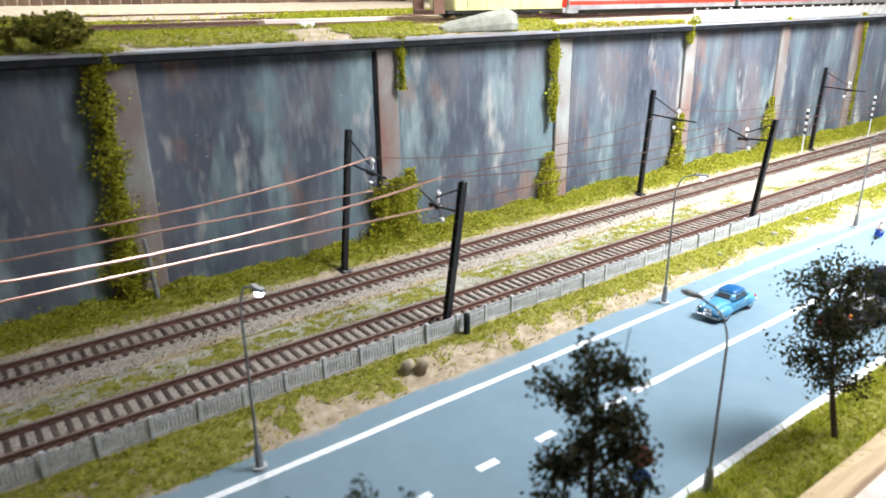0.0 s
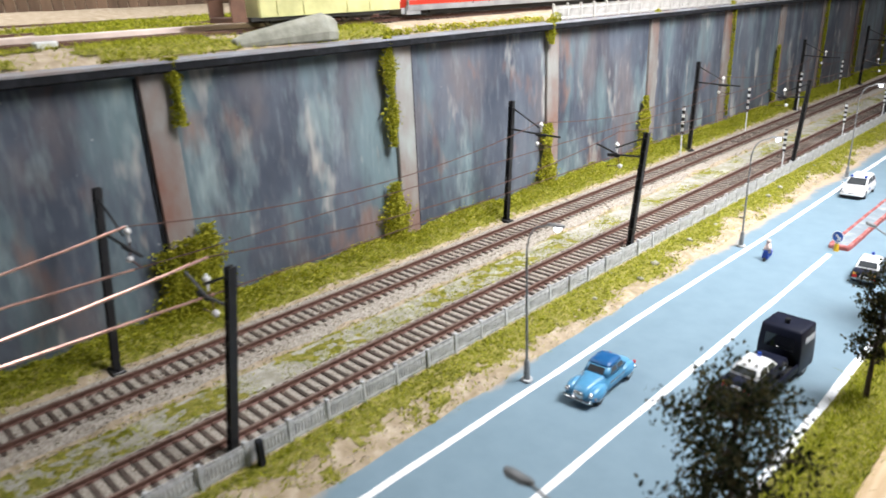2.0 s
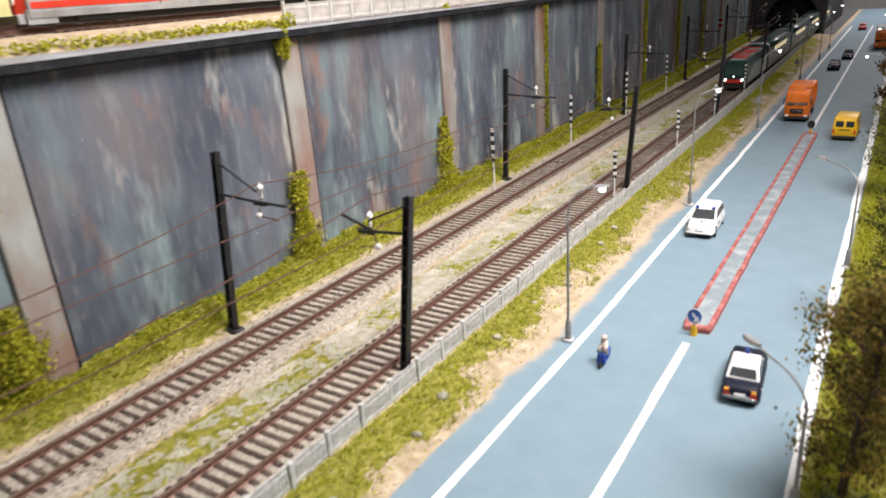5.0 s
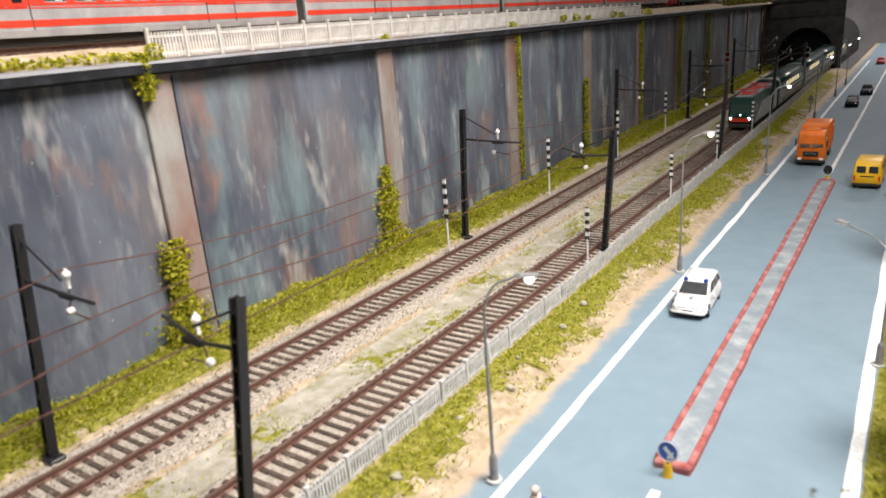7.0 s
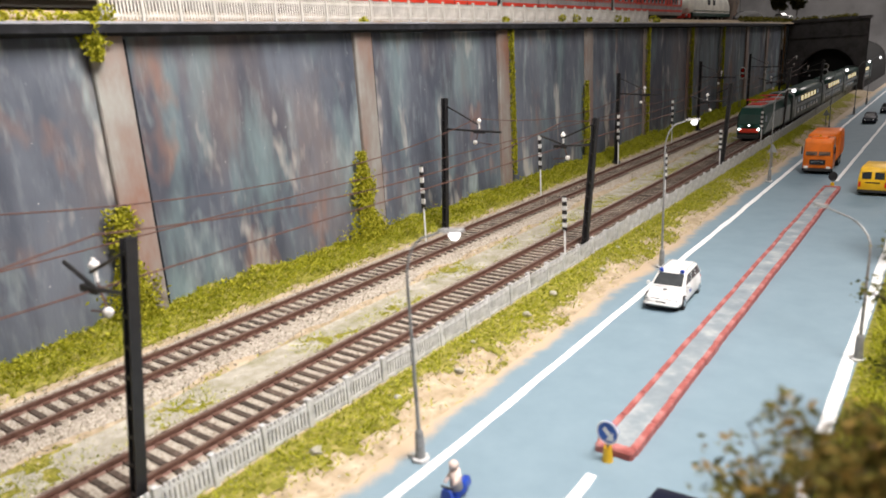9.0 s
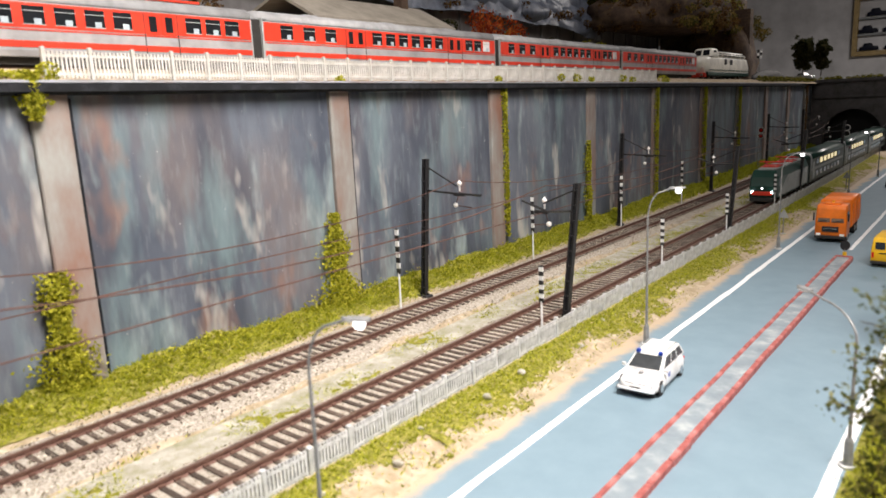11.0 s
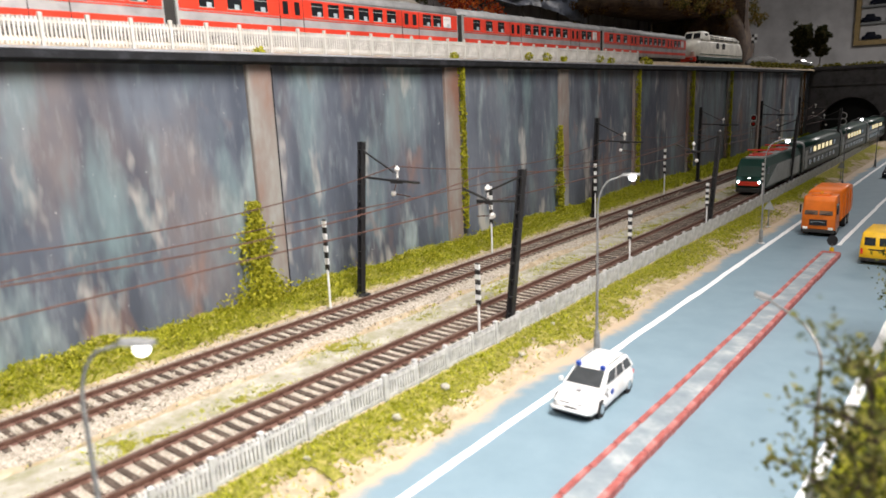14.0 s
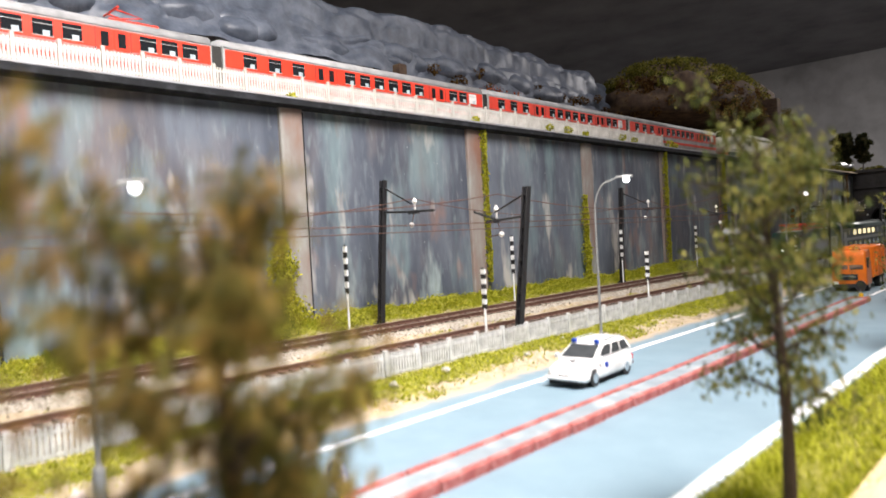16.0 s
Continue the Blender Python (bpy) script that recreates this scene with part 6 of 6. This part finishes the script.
# end of the upper line: sign, dark mound, parked car
sg = thing("line_end_sign", "white and black chequered sign on a thin post", "sign", -135, 1195, 140)
part("post", Mesh().tube([(0, 0, 0), (0, 0, 38)], 0.6, 6), "pole", sg)
for i in range(3):
    for k in range(2):
        part("panel", Mesh().box(-4 + 4 * k, -0.5, 34 + 4.5 * i, 4 * k, 0.5, 38.5 + 4.5 * i), "white" if (i + k) % 2 else "black", sg)
blob("dark_mound", "low black sloping mound beside the upper line", "mound", "under", 1135, 1335, 139, 156, -138, -120, (8, 30), 0.12, 8.8)
saloon("grey_blue_car", "small grey-blue car parked on the far upper level", "car", -120, 1450, 60, 38, 15, 9.0, 14.0, "silver", "silver", (-0.18, 0.32, -0.07, 0.24), z=139.5)

# small bits on the upper edge
solid("platform_edge", Mesh().box(-203, -250, 139, -192, -60, 144.5, 0.5), "ledge", "low pale platform edge between the sidings", "platform", "structure")
solid("white_block", Mesh().box(-154, -246, 139.5, -147, -236, 143.5, 0.8), "white", "small white block in the grass by the siding", "block")

# ---- greenery ----
def field(x0, x1, y0, y1, n, seed, zfun, keep):
    r = np.random.RandomState(seed)
    out = []
    while len(out) < n:
        for x, y in zip(r.uniform(x0, x1, n), r.uniform(y0, y1, n)):
            if r.rand() < keep(x, y):
                out.append((x + bend(y) if x < 50 else x, y, zfun(x, y)))
                if len(out) >= n:
                    break
    return out


def patch_noise(x, y, s=0.035, o=0.0):
    return noise.noise(Vector((x * s * 1.3, y * s, o))) + 0.5 * noise.noise(Vector((x * s * 4, y * s * 4, o + 5)))


def gz(x, y):
    return height(x) + 0.6 * lumps(x, y, 0.06) - 0.3


def mound(x, y):
    """Grass heaped against the wall foot."""
    return height(x) + 0.6 * lumps(x, y, 0.06) - 0.3 + max(0, (-86 - x) / 16) ** 1.2 * 5.0 * max(0.1, 0.5 + 0.9 * lumps(x * 0.3, y, 0.045) + 0.4 * lumps(x, y, 0.2))


def grass(name, feet, tall, seed, label, material="grass", lean=1.0, width=0.36):
    return solid(name, Mesh().blades(feet, tall, seed, lean, width), material, label, "grass", "stuff")


def turf(name, x0, x1, y0, y1, step, zfun, keep, label):
    """A thin turf sheet with ragged edges, laid where keep says so."""
    m, seen = Mesh(), {}

    def vert(i, j):
        if (i, j) not in seen:
            x, y = x0 + i * step, y0 + j * step
            x, y = x + 0.8 * lumps(x, y, 0.5), y + 0.8 * lumps(y, x, 0.5)
            seen[i, j] = len(m.v)
            m.v.append((x + (bend(y) if x < 50 else 0), y, zfun(x, y) + 0.55 + 0.5 * lumps(x, y, 0.25)))
        return seen[i, j]

    for i in range(int((x1 - x0) / step)):
        for j in range(int((y1 - y0) / step)):
            if keep(x0 + (i + 0.5) * step, y0 + (j + 0.5) * step):
                m.f.append((vert(i, j), vert(i + 1, j), vert(i + 1, j + 1), vert(i, j + 1)))
    solid(name, m, "turf", label, "turf", "stuff", True)


def mid_keep(x, y):
    return patch_noise(x, y, 0.03, 2.2) + 0.35 * patch_noise(x, y, 0.16, 8.1) + (0.6 if y < -60 else 0.22) > 0.55


def verge_keep(x, y):
    return patch_noise(x, y, 0.03, 4.4) + 0.4 * patch_noise(x, y, 0.17, 6.1) + (36 - x) * 0.055 > 0.0


turf("turf_wall_foot", -102, -77, -560, 1500, 2.6, mound, lambda x, y: x < -79.5 + 2.5 * patch_noise(x, y, 0.06, 3), "olive turf along the foot of the wall")
turf("turf_between_tracks", -38, -16, -560, 1200, 2.2, gz, mid_keep, "olive turf patches between the tracks")
turf("turf_verge", 19.5, 46, -560, 1400, 2.4, gz, verge_keep, "olive turf patches on the sandy verge")
turf("turf_upper", -150, -106, -640, -60, 3.0, lambda x, y: float(np.interp(x, uxs[::-1], uzs[::-1])), lambda x, y: patch_noise(x, y, 0.02, 1.7) > -0.3, "light olive turf on the upper level")
turf("turf_upper_back", -330, -225, -650, 60, 5.0, lambda x, y: float(np.interp(x, uxs[::-1], uzs[::-1])), lambda x, y: patch_noise(x, y, 0.015, 6.7) > 0.0, "light olive turf between the sidings")
grass("grass_wall_foot", field(-101.5, -77, -560, 700, 60000, 1, mound, lambda x, y: 0.15 + 0.85 * min(1, max(0, (-79 - x) / 8 + 0.5 * patch_noise(x, y)))), 2.4, 11, "bright olive grass along the foot of the wall")
hedge_feet = [(-99.5 + 13 * q * q, y, w) for y, q, w in zip(np.random.RandomState(77).uniform(-560, 700, 420), np.random.RandomState(78).rand(420), np.random.RandomState(79).uniform(1.2, 3.0, 420))]
foam = np.concatenate([np.array([x + bend(y), y, mound(x, y) + 0.5 * w]) + np.random.RandomState(i).normal(size=(60, 3)) * (w, 1.8 * w, 0.6 * w) for i, (x, y, w) in enumerate(hedge_feet)])
solid("foam_tufts", Mesh().leaves(foam, 0.75, 80), "ivy", "soft yellow-green foam tufts at the foot of the wall", "grass", "stuff")
grass("grass_wall_foot_far", field(-101.5, -78, 700, 1500, 9000, 2, mound, lambda x, y: 1.0 if x < -82 else 0.4), 4.0, 12, "olive grass along the far wall foot", "grass", 0.6, 0.8)
grass("grass_between_tracks", field(-39, -16, -560, 900, 24000, 3, gz, lambda x, y: 0.04 + min(0.96, max(0.0, 2.2 * (patch_noise(x, y, 0.03, 2.2) + (0.6 if y < -60 else 0.22) - 0.05)))), 1.4, 13, "patchy olive grass between the tracks")
grass("grass_verge", field(19, 47, -560, 900, 42000, 4, gz, lambda x, y: 0.05 + min(0.95, max(0.0, 0.45 + patch_noise(x, y, 0.03, 4.4) + (36 - x) * 0.055))), 1.8, 14, "olive grass patches on the sandy verge")
grass("grass_road_edge", field(155.5, 177, -560, 900, 60000, 5, lambda x, y: 1.6 + 0.7 * lumps(x, y, 0.08) if x > 158 else 0.4, lambda x, y: 1.0), 2.6, 15, "dense bright green grass on the outer verge")
grass("grass_upper", field(-150, -106, -600, -60, 12000, 6, lambda x, y: float(np.interp(x, uxs[::-1], uzs[::-1])), lambda x, y: 1.0 if patch_noise(x, y, 0.02, 1.7) > -0.25 else 0.1), 2.6, 16, "light green grass on the upper level")
grass("grass_upper_back", field(-330, -225, -650, 60, 12000, 7, lambda x, y: float(np.interp(x, uxs[::-1], uzs[::-1])), lambda x, y: 1.0 if patch_noise(x, y, 0.015, 6.7) > 0.05 else 0.03), 2.6, 17, "light green grass between the sidings", "grass", 0.6, 0.8)

# loose stones
stones = field(-77, -37, -520, 700, 15000, 21, lambda x, y: height(x) + 1.0, lambda x, y: 1.0) + field(-17, 16, -520, 700, 11000, 22, lambda x, y: height(x) + 1.1, lambda x, y: 1.0) + field(-37, -16, -520, 700, 7000, 23, gz, lambda x, y: 1.0)
solid("ballast_stones", Mesh().stones(stones, 0.5, 31), "stones", "loose pale ballast stones round the tracks", "ballast", "stuff")
solid("verge_grit", Mesh().stones(field(19, 45, -520, 700, 3000, 24, lambda x, y: gz(x, y) + 0.4, lambda x, y: 1.0), 0.42, 32), "stones", "fine sandy grit on the verge", "grit", "stuff")
for x, y, s in ((33, 3, 3.0), (37, -20, 2.2), (30, 52, 2.4), (36, 118, 2.3), (27, 140, 1.8), (31, 176, 2.6), (29, 205, 2.4), (34, 250, 2.0), (26, 290, 1.8), (33, -60, 1.8), (30, 90, 1.8)):
    pebble = Mesh().ball(x, y, height(x) + s * 0.3, s * 0.8, 9, 6, 0.6)
    pebble.v = [(a + 0.5 * s * lumps(a, b, 0.7), b + 0.5 * s * lumps(b, c, 0.7), c + 0.25 * s * lumps(a + c, b, 0.9)) for a, b, c in pebble.v]
    solid("pale_pebble", pebble, "gravel", "pale rounded pebble in the verge grass", "pebble", smooth=True, group="verge pebbles")
for x, y in ((33, -296, ), (36, -290)):
    solid("tree_stump", Mesh().tube([(x, y, 2), (x + 1, y + 1, 6), (x + 3, y + 2, 8)], [3.0, 2.6, 2.0], 9), "soil", "small earthy stump lump on the verge", "stump", smooth=True)
solid("leaning_stake", Mesh().tube([(-92, -363, 9), (-94, -365, 45)], [1.3, 1.0], 8), "pole", "grey leaning stake at the foot of the wall", "stake")
solid("dark_stake", Mesh().box(21, -254, 1, 23.4, -251.5, 14, 0.3), "coping", "short dark post beside the fence", "post")


def ivy(y, z0, z1, wide, n, seed, dx=0.0, base=0.0, mat_name="ivy"):
    """Ivy hanging on or climbing a pillar: many small leaves on an uneven strip with stems inside."""
    r = np.random.RandomState(seed)
    n = int(n * 2.2)
    t = r.uniform(0, 1, n) ** (1 + 0.6 * base)
    z = z0 + (z1 - z0) * t
    w = wide * (0.74 + 0.26 * np.sin(z * 0.23 + seed)) * (1 + base * (1 - t) ** 2)
    yy = y + r.normal(size=n) * w * 0.42
    depth = (1.5 + 2.2 * r.rand(n) + base * 2.5 * (1 - t) ** 3)
    xx = -98.5 + dx + depth * (1 - np.minimum(1, np.abs(yy - y) / (w + 0.1)) * 0.7) + np.array([bend(v) for v in yy])
    t = thing("ivy", "olive green ivy clinging to a wall pillar", "ivy", group="wall ivy")
    part("stem", Mesh().tube([(-98 + bend(y), y, z0), (-98 + bend(y) + 0.4, y + 1, (z0 + z1) / 2), (-98 + bend(y), y - 0.5, z1)], 0.5, 5), "bark", t)
    pts, cuts = np.stack([xx, yy, z], 1), max(1, int((z1 - z0) / 14))
    for k in range(cuts):
        tuft = pts[(z >= z0 + (z1 - z0) * k / cuts) & (z <= z0 + (z1 - z0) * (k + 1) / cuts)]
        if len(tuft):
            part("leaf_tuft", Mesh().leaves(tuft, 1.0, seed * 20 + k), mat_name, t)



ivy(-373, 10, 133, 10, 3400, 1, -0.5, 0.5)
ivy(-368, 126, 136, 12, 500, 2)
ivy(-207, 104, 135, 4.5, 620, 3)
ivy(-223, 10, 48, 10, 2000, 4, -0.5, 1.0)
ivy(-203, 10, 56, 9, 1400, 5, -0.5, 0.3)
ivy(-212, 9, 52, 13, 2600, 21, 1.5, 0.6)
ivy(-78.5, 72, 135, 6.5, 1500, 6, -0.5)
ivy(-80, 10, 50, 10, 2400, 7, -0.5, 1.2)
ivy(74, 10, 62, 8, 2400, 8, -0.5, 1.5)
ivy(77, 119, 137, 6, 500, 9)
ivy(219, 9, 64, 9, 3200, 10, -0.5, 2.0)
ivy(391, 22, 131, 4.2, 1300, 11, -1.6)
ivy(519, 10, 84, 7, 1400, 12, -0.5, 0.5)
ivy(675, 14, 132, 6, 1500, 13, -1.0)
ivy(828, 12, 132, 8, 1500, 14, -1.0)
ivy(975, 12, 130, 8, 1300, 15, -1.0)
ivy(1426, 20, 130, 12, 1200, 16, 0, 0, "leaf_brown")


def hedge(name, label, pts, size, n, leaf, seed, mat_name, cat="bush", kind=""):
    """Leaf clumps scattered round points of (x, y, z, radius)."""
    r = np.random.RandomState(seed)
    c = []
    for x, y, z, rad in pts:
        d = r.normal(size=(n, 3))
        d /= np.linalg.norm(d, axis=1, keepdims=True)
        d *= (rad * r.uniform(0.35, 1.0, (n, 1)) ** 0.6)
        d[:, 2] *= 0.8
        c.append(d + np.array([x, y, z]))
    m = Mesh().leaves(np.concatenate(c), size, seed)
    for x, y, z, rad in pts:
        m.tube([(x, y, z - rad * 0.9), (x + 0.3, y, z)], [rad * 0.2, rad * 0.1], 5)
    return solid(name, m, mat_name, label, cat, kind)


r9 = np.random.RandomState(9)
hedge("moss_edge", "yellow-green moss along the wall top", [(-107 - 3 * r9.rand(), y, 135.5 + 1.2 * r9.rand(), 2.6 + 1.2 * r9.rand()) for y in np.arange(-70, 82, 5.0)], 0.9, 70, 0, 41, "ivy", "moss", "stuff")
hedge("moss_tufts", "small green tufts growing along the picket fence", [(-98.5 + bend(y), y, 135 + dz, rr) for y, dz, rr in ((84, 2, 4.5), (232, -1, 3), (383, 0, 3.5), (474, 2, 3.4), (500, 2, 4.5), (527, 1, 3), (590, 2, 4.5), (612, 1, 4), (690, 3, 5), (700, 1, 4))], 1.0, 110, 0, 42, "ivy", "moss", "stuff")
hedge("round_bush", "large rounded olive bush on the wall top", [(-114 + 7 * r9.normal(), -384 + 11 * r9.normal(), 143 + 4 * r9.rand(), 7.5) for _ in range(13)], 1.3, 230, 0, 43, "leaf_olive")
hedge("moss_far", "scrubby moss along the top of the far wall and portal", [(-105 + 110 * r9.rand() if q > 24 else -108 + bend(1100) + 3 * r9.rand(), 1110 + 16 * q if q <= 24 else 1500 + 12 * r9.rand(), 139 + 2 * r9.rand(), 4.5 + 2 * r9.rand()) for q in range(50)], 1.8, 60, 0, 44, "leaf_olive", "moss", "stuff")
for i, (y, z, rad, mt, lab) in enumerate(((506, 196, 13, "ivy", "yellow-green shrub on the slope behind the train"), (557, 190, 20, "leaf", "dark green shrub on the slope behind the train"), (644, 192, 30, "leaf_red", "rust-red creeper bush on the concrete wall"), (724, 186, 15, "ivy", "olive shrub against the concrete wall"), (803, 182, 15, "leaf", "dark round shrub against the concrete wall"), (903, 182, 17, "ivy", "bright olive shrub against the concrete wall"), (1073, 180, 16, "ivy", "olive shrub near the rock tunnel"), (1200, 184, 18, "leaf", "dark shrub beside the rock tunnel"))):
    hedge("shrub", lab, [(-296 + rad * 0.5 * r9.normal(), y + rad * 0.5 * r9.normal(), z + rad * 0.45 * r9.normal(), rad * 0.6) for _ in range(7)] + [(-300, y, 152, 9), (-300, y, 166, 10)], 2.0, 170, 0, 50 + i, mt)
hedge("rock_moss", "brownish moss hanging from the rock edge", [(-312 + 5 * r9.normal(), 560 + 660 * r9.rand(), 236 + 5 * r9.normal(), 8) for _ in range(26)] + [(-224 + 40 * math.cos(a), 1238, 150 + 112 * math.sin(a), 12) for a in np.linspace(0.3, 2.8, 10)], 1.8, 90, 0, 61, "leaf_brown", "moss", "stuff")
hill = [(a, b) for a, b in zip(r9.uniform(0.0, 1.5, 260), r9.uniform(-1.9, 1.9, 260))]
def on_hill(a, b, rad):
    return (-309 + 122 * math.cos(a) * math.cos(b), 1225 + 268 * math.cos(a) * math.sin(b), 228 + 106 * math.sin(a), rad)
hedge("hill_scrub", "dark olive scrub covering the top of the hill", [on_hill(a, b, 14) for a, b in hill[:190] if a > 0.35], 2.2, 120, 0, 62, "leaf_olive", "scrub", "stuff")
hedge("hill_scrub", "brown scrub hanging over the edge of the hill", [on_hill(a * 0.4 - 0.1, b, 10) for a, b in hill[170:]], 2.2, 100, 0, 64, "leaf_brown", "scrub", "stuff")
hedge("hill_moss", "ochre moss hanging over the tunnel mouth", [(-192 + 8 * r9.normal(), y, 236 + 12 * r9.normal(), 9) for y in np.linspace(1040, 1440, 46)], 1.8, 110, 0, 65, "leaf_mix", "moss", "stuff")
hedge("autumn_tree_clump", "olive brown tree clump behind the red train", [(-285 + 10 * r9.normal(), 235 + 30 * r9.normal(), 196 + 7 * r9.normal(), 13) for _ in range(12)] + [(-285, 235, 160, 8)], 1.8, 150, 0, 63, "leaf_brown")


def tree(x, y, z, tall, crown, low, n, seed, mat_name, label, leaf=0.8, lean=(0, 0), sparse=0.5):
    """A thin tree: tapered bent trunk, forking limbs and twigs, and leaves in loose clumps along the twigs."""
    r = np.random.RandomState(seed)
    t = thing("tree", label, "tree", x, y, z, group="roadside trees")
    spine = [(lean[0] * s + crown * 0.10 * math.sin(3 * s + seed), lean[1] * s + crown * 0.10 * math.cos(2.3 * s + seed), tall * 0.9 * s) for s in np.linspace(0, 1, 9)]
    part("trunk", Mesh().tube(spine, list(np.linspace(1.3, 0.35, 9) * tall / 75), 8), "bark", t)
    tips = []
    for i in range(22):
        s = low + (0.96 - low) * (i + r.rand()) / 22
        k = s * 8
        a, b = Vector(spine[int(k)]), Vector(spine[min(8, int(k) + 1)])
        p = a.lerp(b, k - int(k))
        ang = i * 2.4 + r.rand()
        env = crown * (0.35 + 0.75 * math.sin(math.pi * min(1, (s - low) / (1.05 - low) * 0.85 + 0.12))) * r.uniform(0.6, 1.1)
        d = Vector((math.cos(ang), math.sin(ang), 0.45 + 0.5 * r.rand())).normalized()
        q = p + d * env * 0.6
        e = p + d * env + Vector((0, 0, -0.10 * env))
        limb = Mesh().tube([tuple(p), tuple(q), tuple(e)], [0.45, 0.28, 0.12], 5)
        tips += [(tuple(p.lerp(q, 0.75)), 0.7), (tuple(q), 1.0), (tuple(q.lerp(e, 0.5)), 1.0), (tuple(e), 0.9)]
        for _ in range(2):
            w = q + Vector(r.normal(size=3).tolist()) * env * 0.33
            limb.tube([tuple(q), tuple(w)], [0.22, 0.1], 4)
            tips.append((tuple(w), 0.8))
        part("limb", limb, "bark", t)
    c = []
    per = max(4, int(2.1 * n) // len(tips))
    for p, f in tips:
        if r.rand() < sparse * 0.25:
            continue
        c.append(np.array(p) + r.normal(size=(int(per * f * r.uniform(0.5, 1.5)) + 1, 3)) * crown * 0.115)
    part("crown", Mesh().leaves(np.concatenate(c), leaf, seed), mat_name, t, "many small leaves in loose clumps")


tree(166, -391, 2, 68, 15, 0.30, 3400, 1, "leaf", "dark leafy model tree on the grassy verge")
tree(170, -331, 2, 82, 16, 0.25, 4600, 2, "leaf", "dense dark brown-green model tree on the verge")
tree(168.5, -197, 2, 68, 22, 0.28, 3600, 3, "leaf", "dark airy model tree with a slanting trunk", 0.85, (-6, -5))
tree(164, -70, 2, 63, 11, 0.22, 2600, 4, "leaf", "slim dark model tree on the grassy verge")
tree(166, 10, 2, 76, 21, 0.10, 4300, 5, "leaf_mix", "bushy olive-brown model tree on the verge")
tree(168, 36.5, 2, 60, 12, 0.06, 6500, 6, "leaf_mix", "olive model tree with brown tints on the verge", 0.6, (0, 0))
tree(171, 136, 1, 74, 15.5, 0.30, 2900, 7, "leaf_green", "tall loose olive tree with a thin bare trunk", 0.75, (0, 0), 0.9)
tree(168, 330, 2, 70, 20, 0.25, 2400, 9, "leaf_green", "olive model tree farther along the verge")
tree(168, 540, 2, 82, 24, 0.30, 2600, 10, "leaf_brown", "reddish brown model tree beside a street lamp", 1.5)
tree(168, 760, 2, 78, 24, 0.30, 2200, 11, "leaf_brown", "reddish brown model tree on the far verge", 1.6)
tree(-172, 1690, 150, 84, 24, 0.25, 6000, 12, "leaf", "dark green tree on the far upper level", 2.6)
tree(-138, 1695, 150, 80, 18, 0.20, 5000, 13, "leaf", "dark slim tree on the far upper level", 2.6)
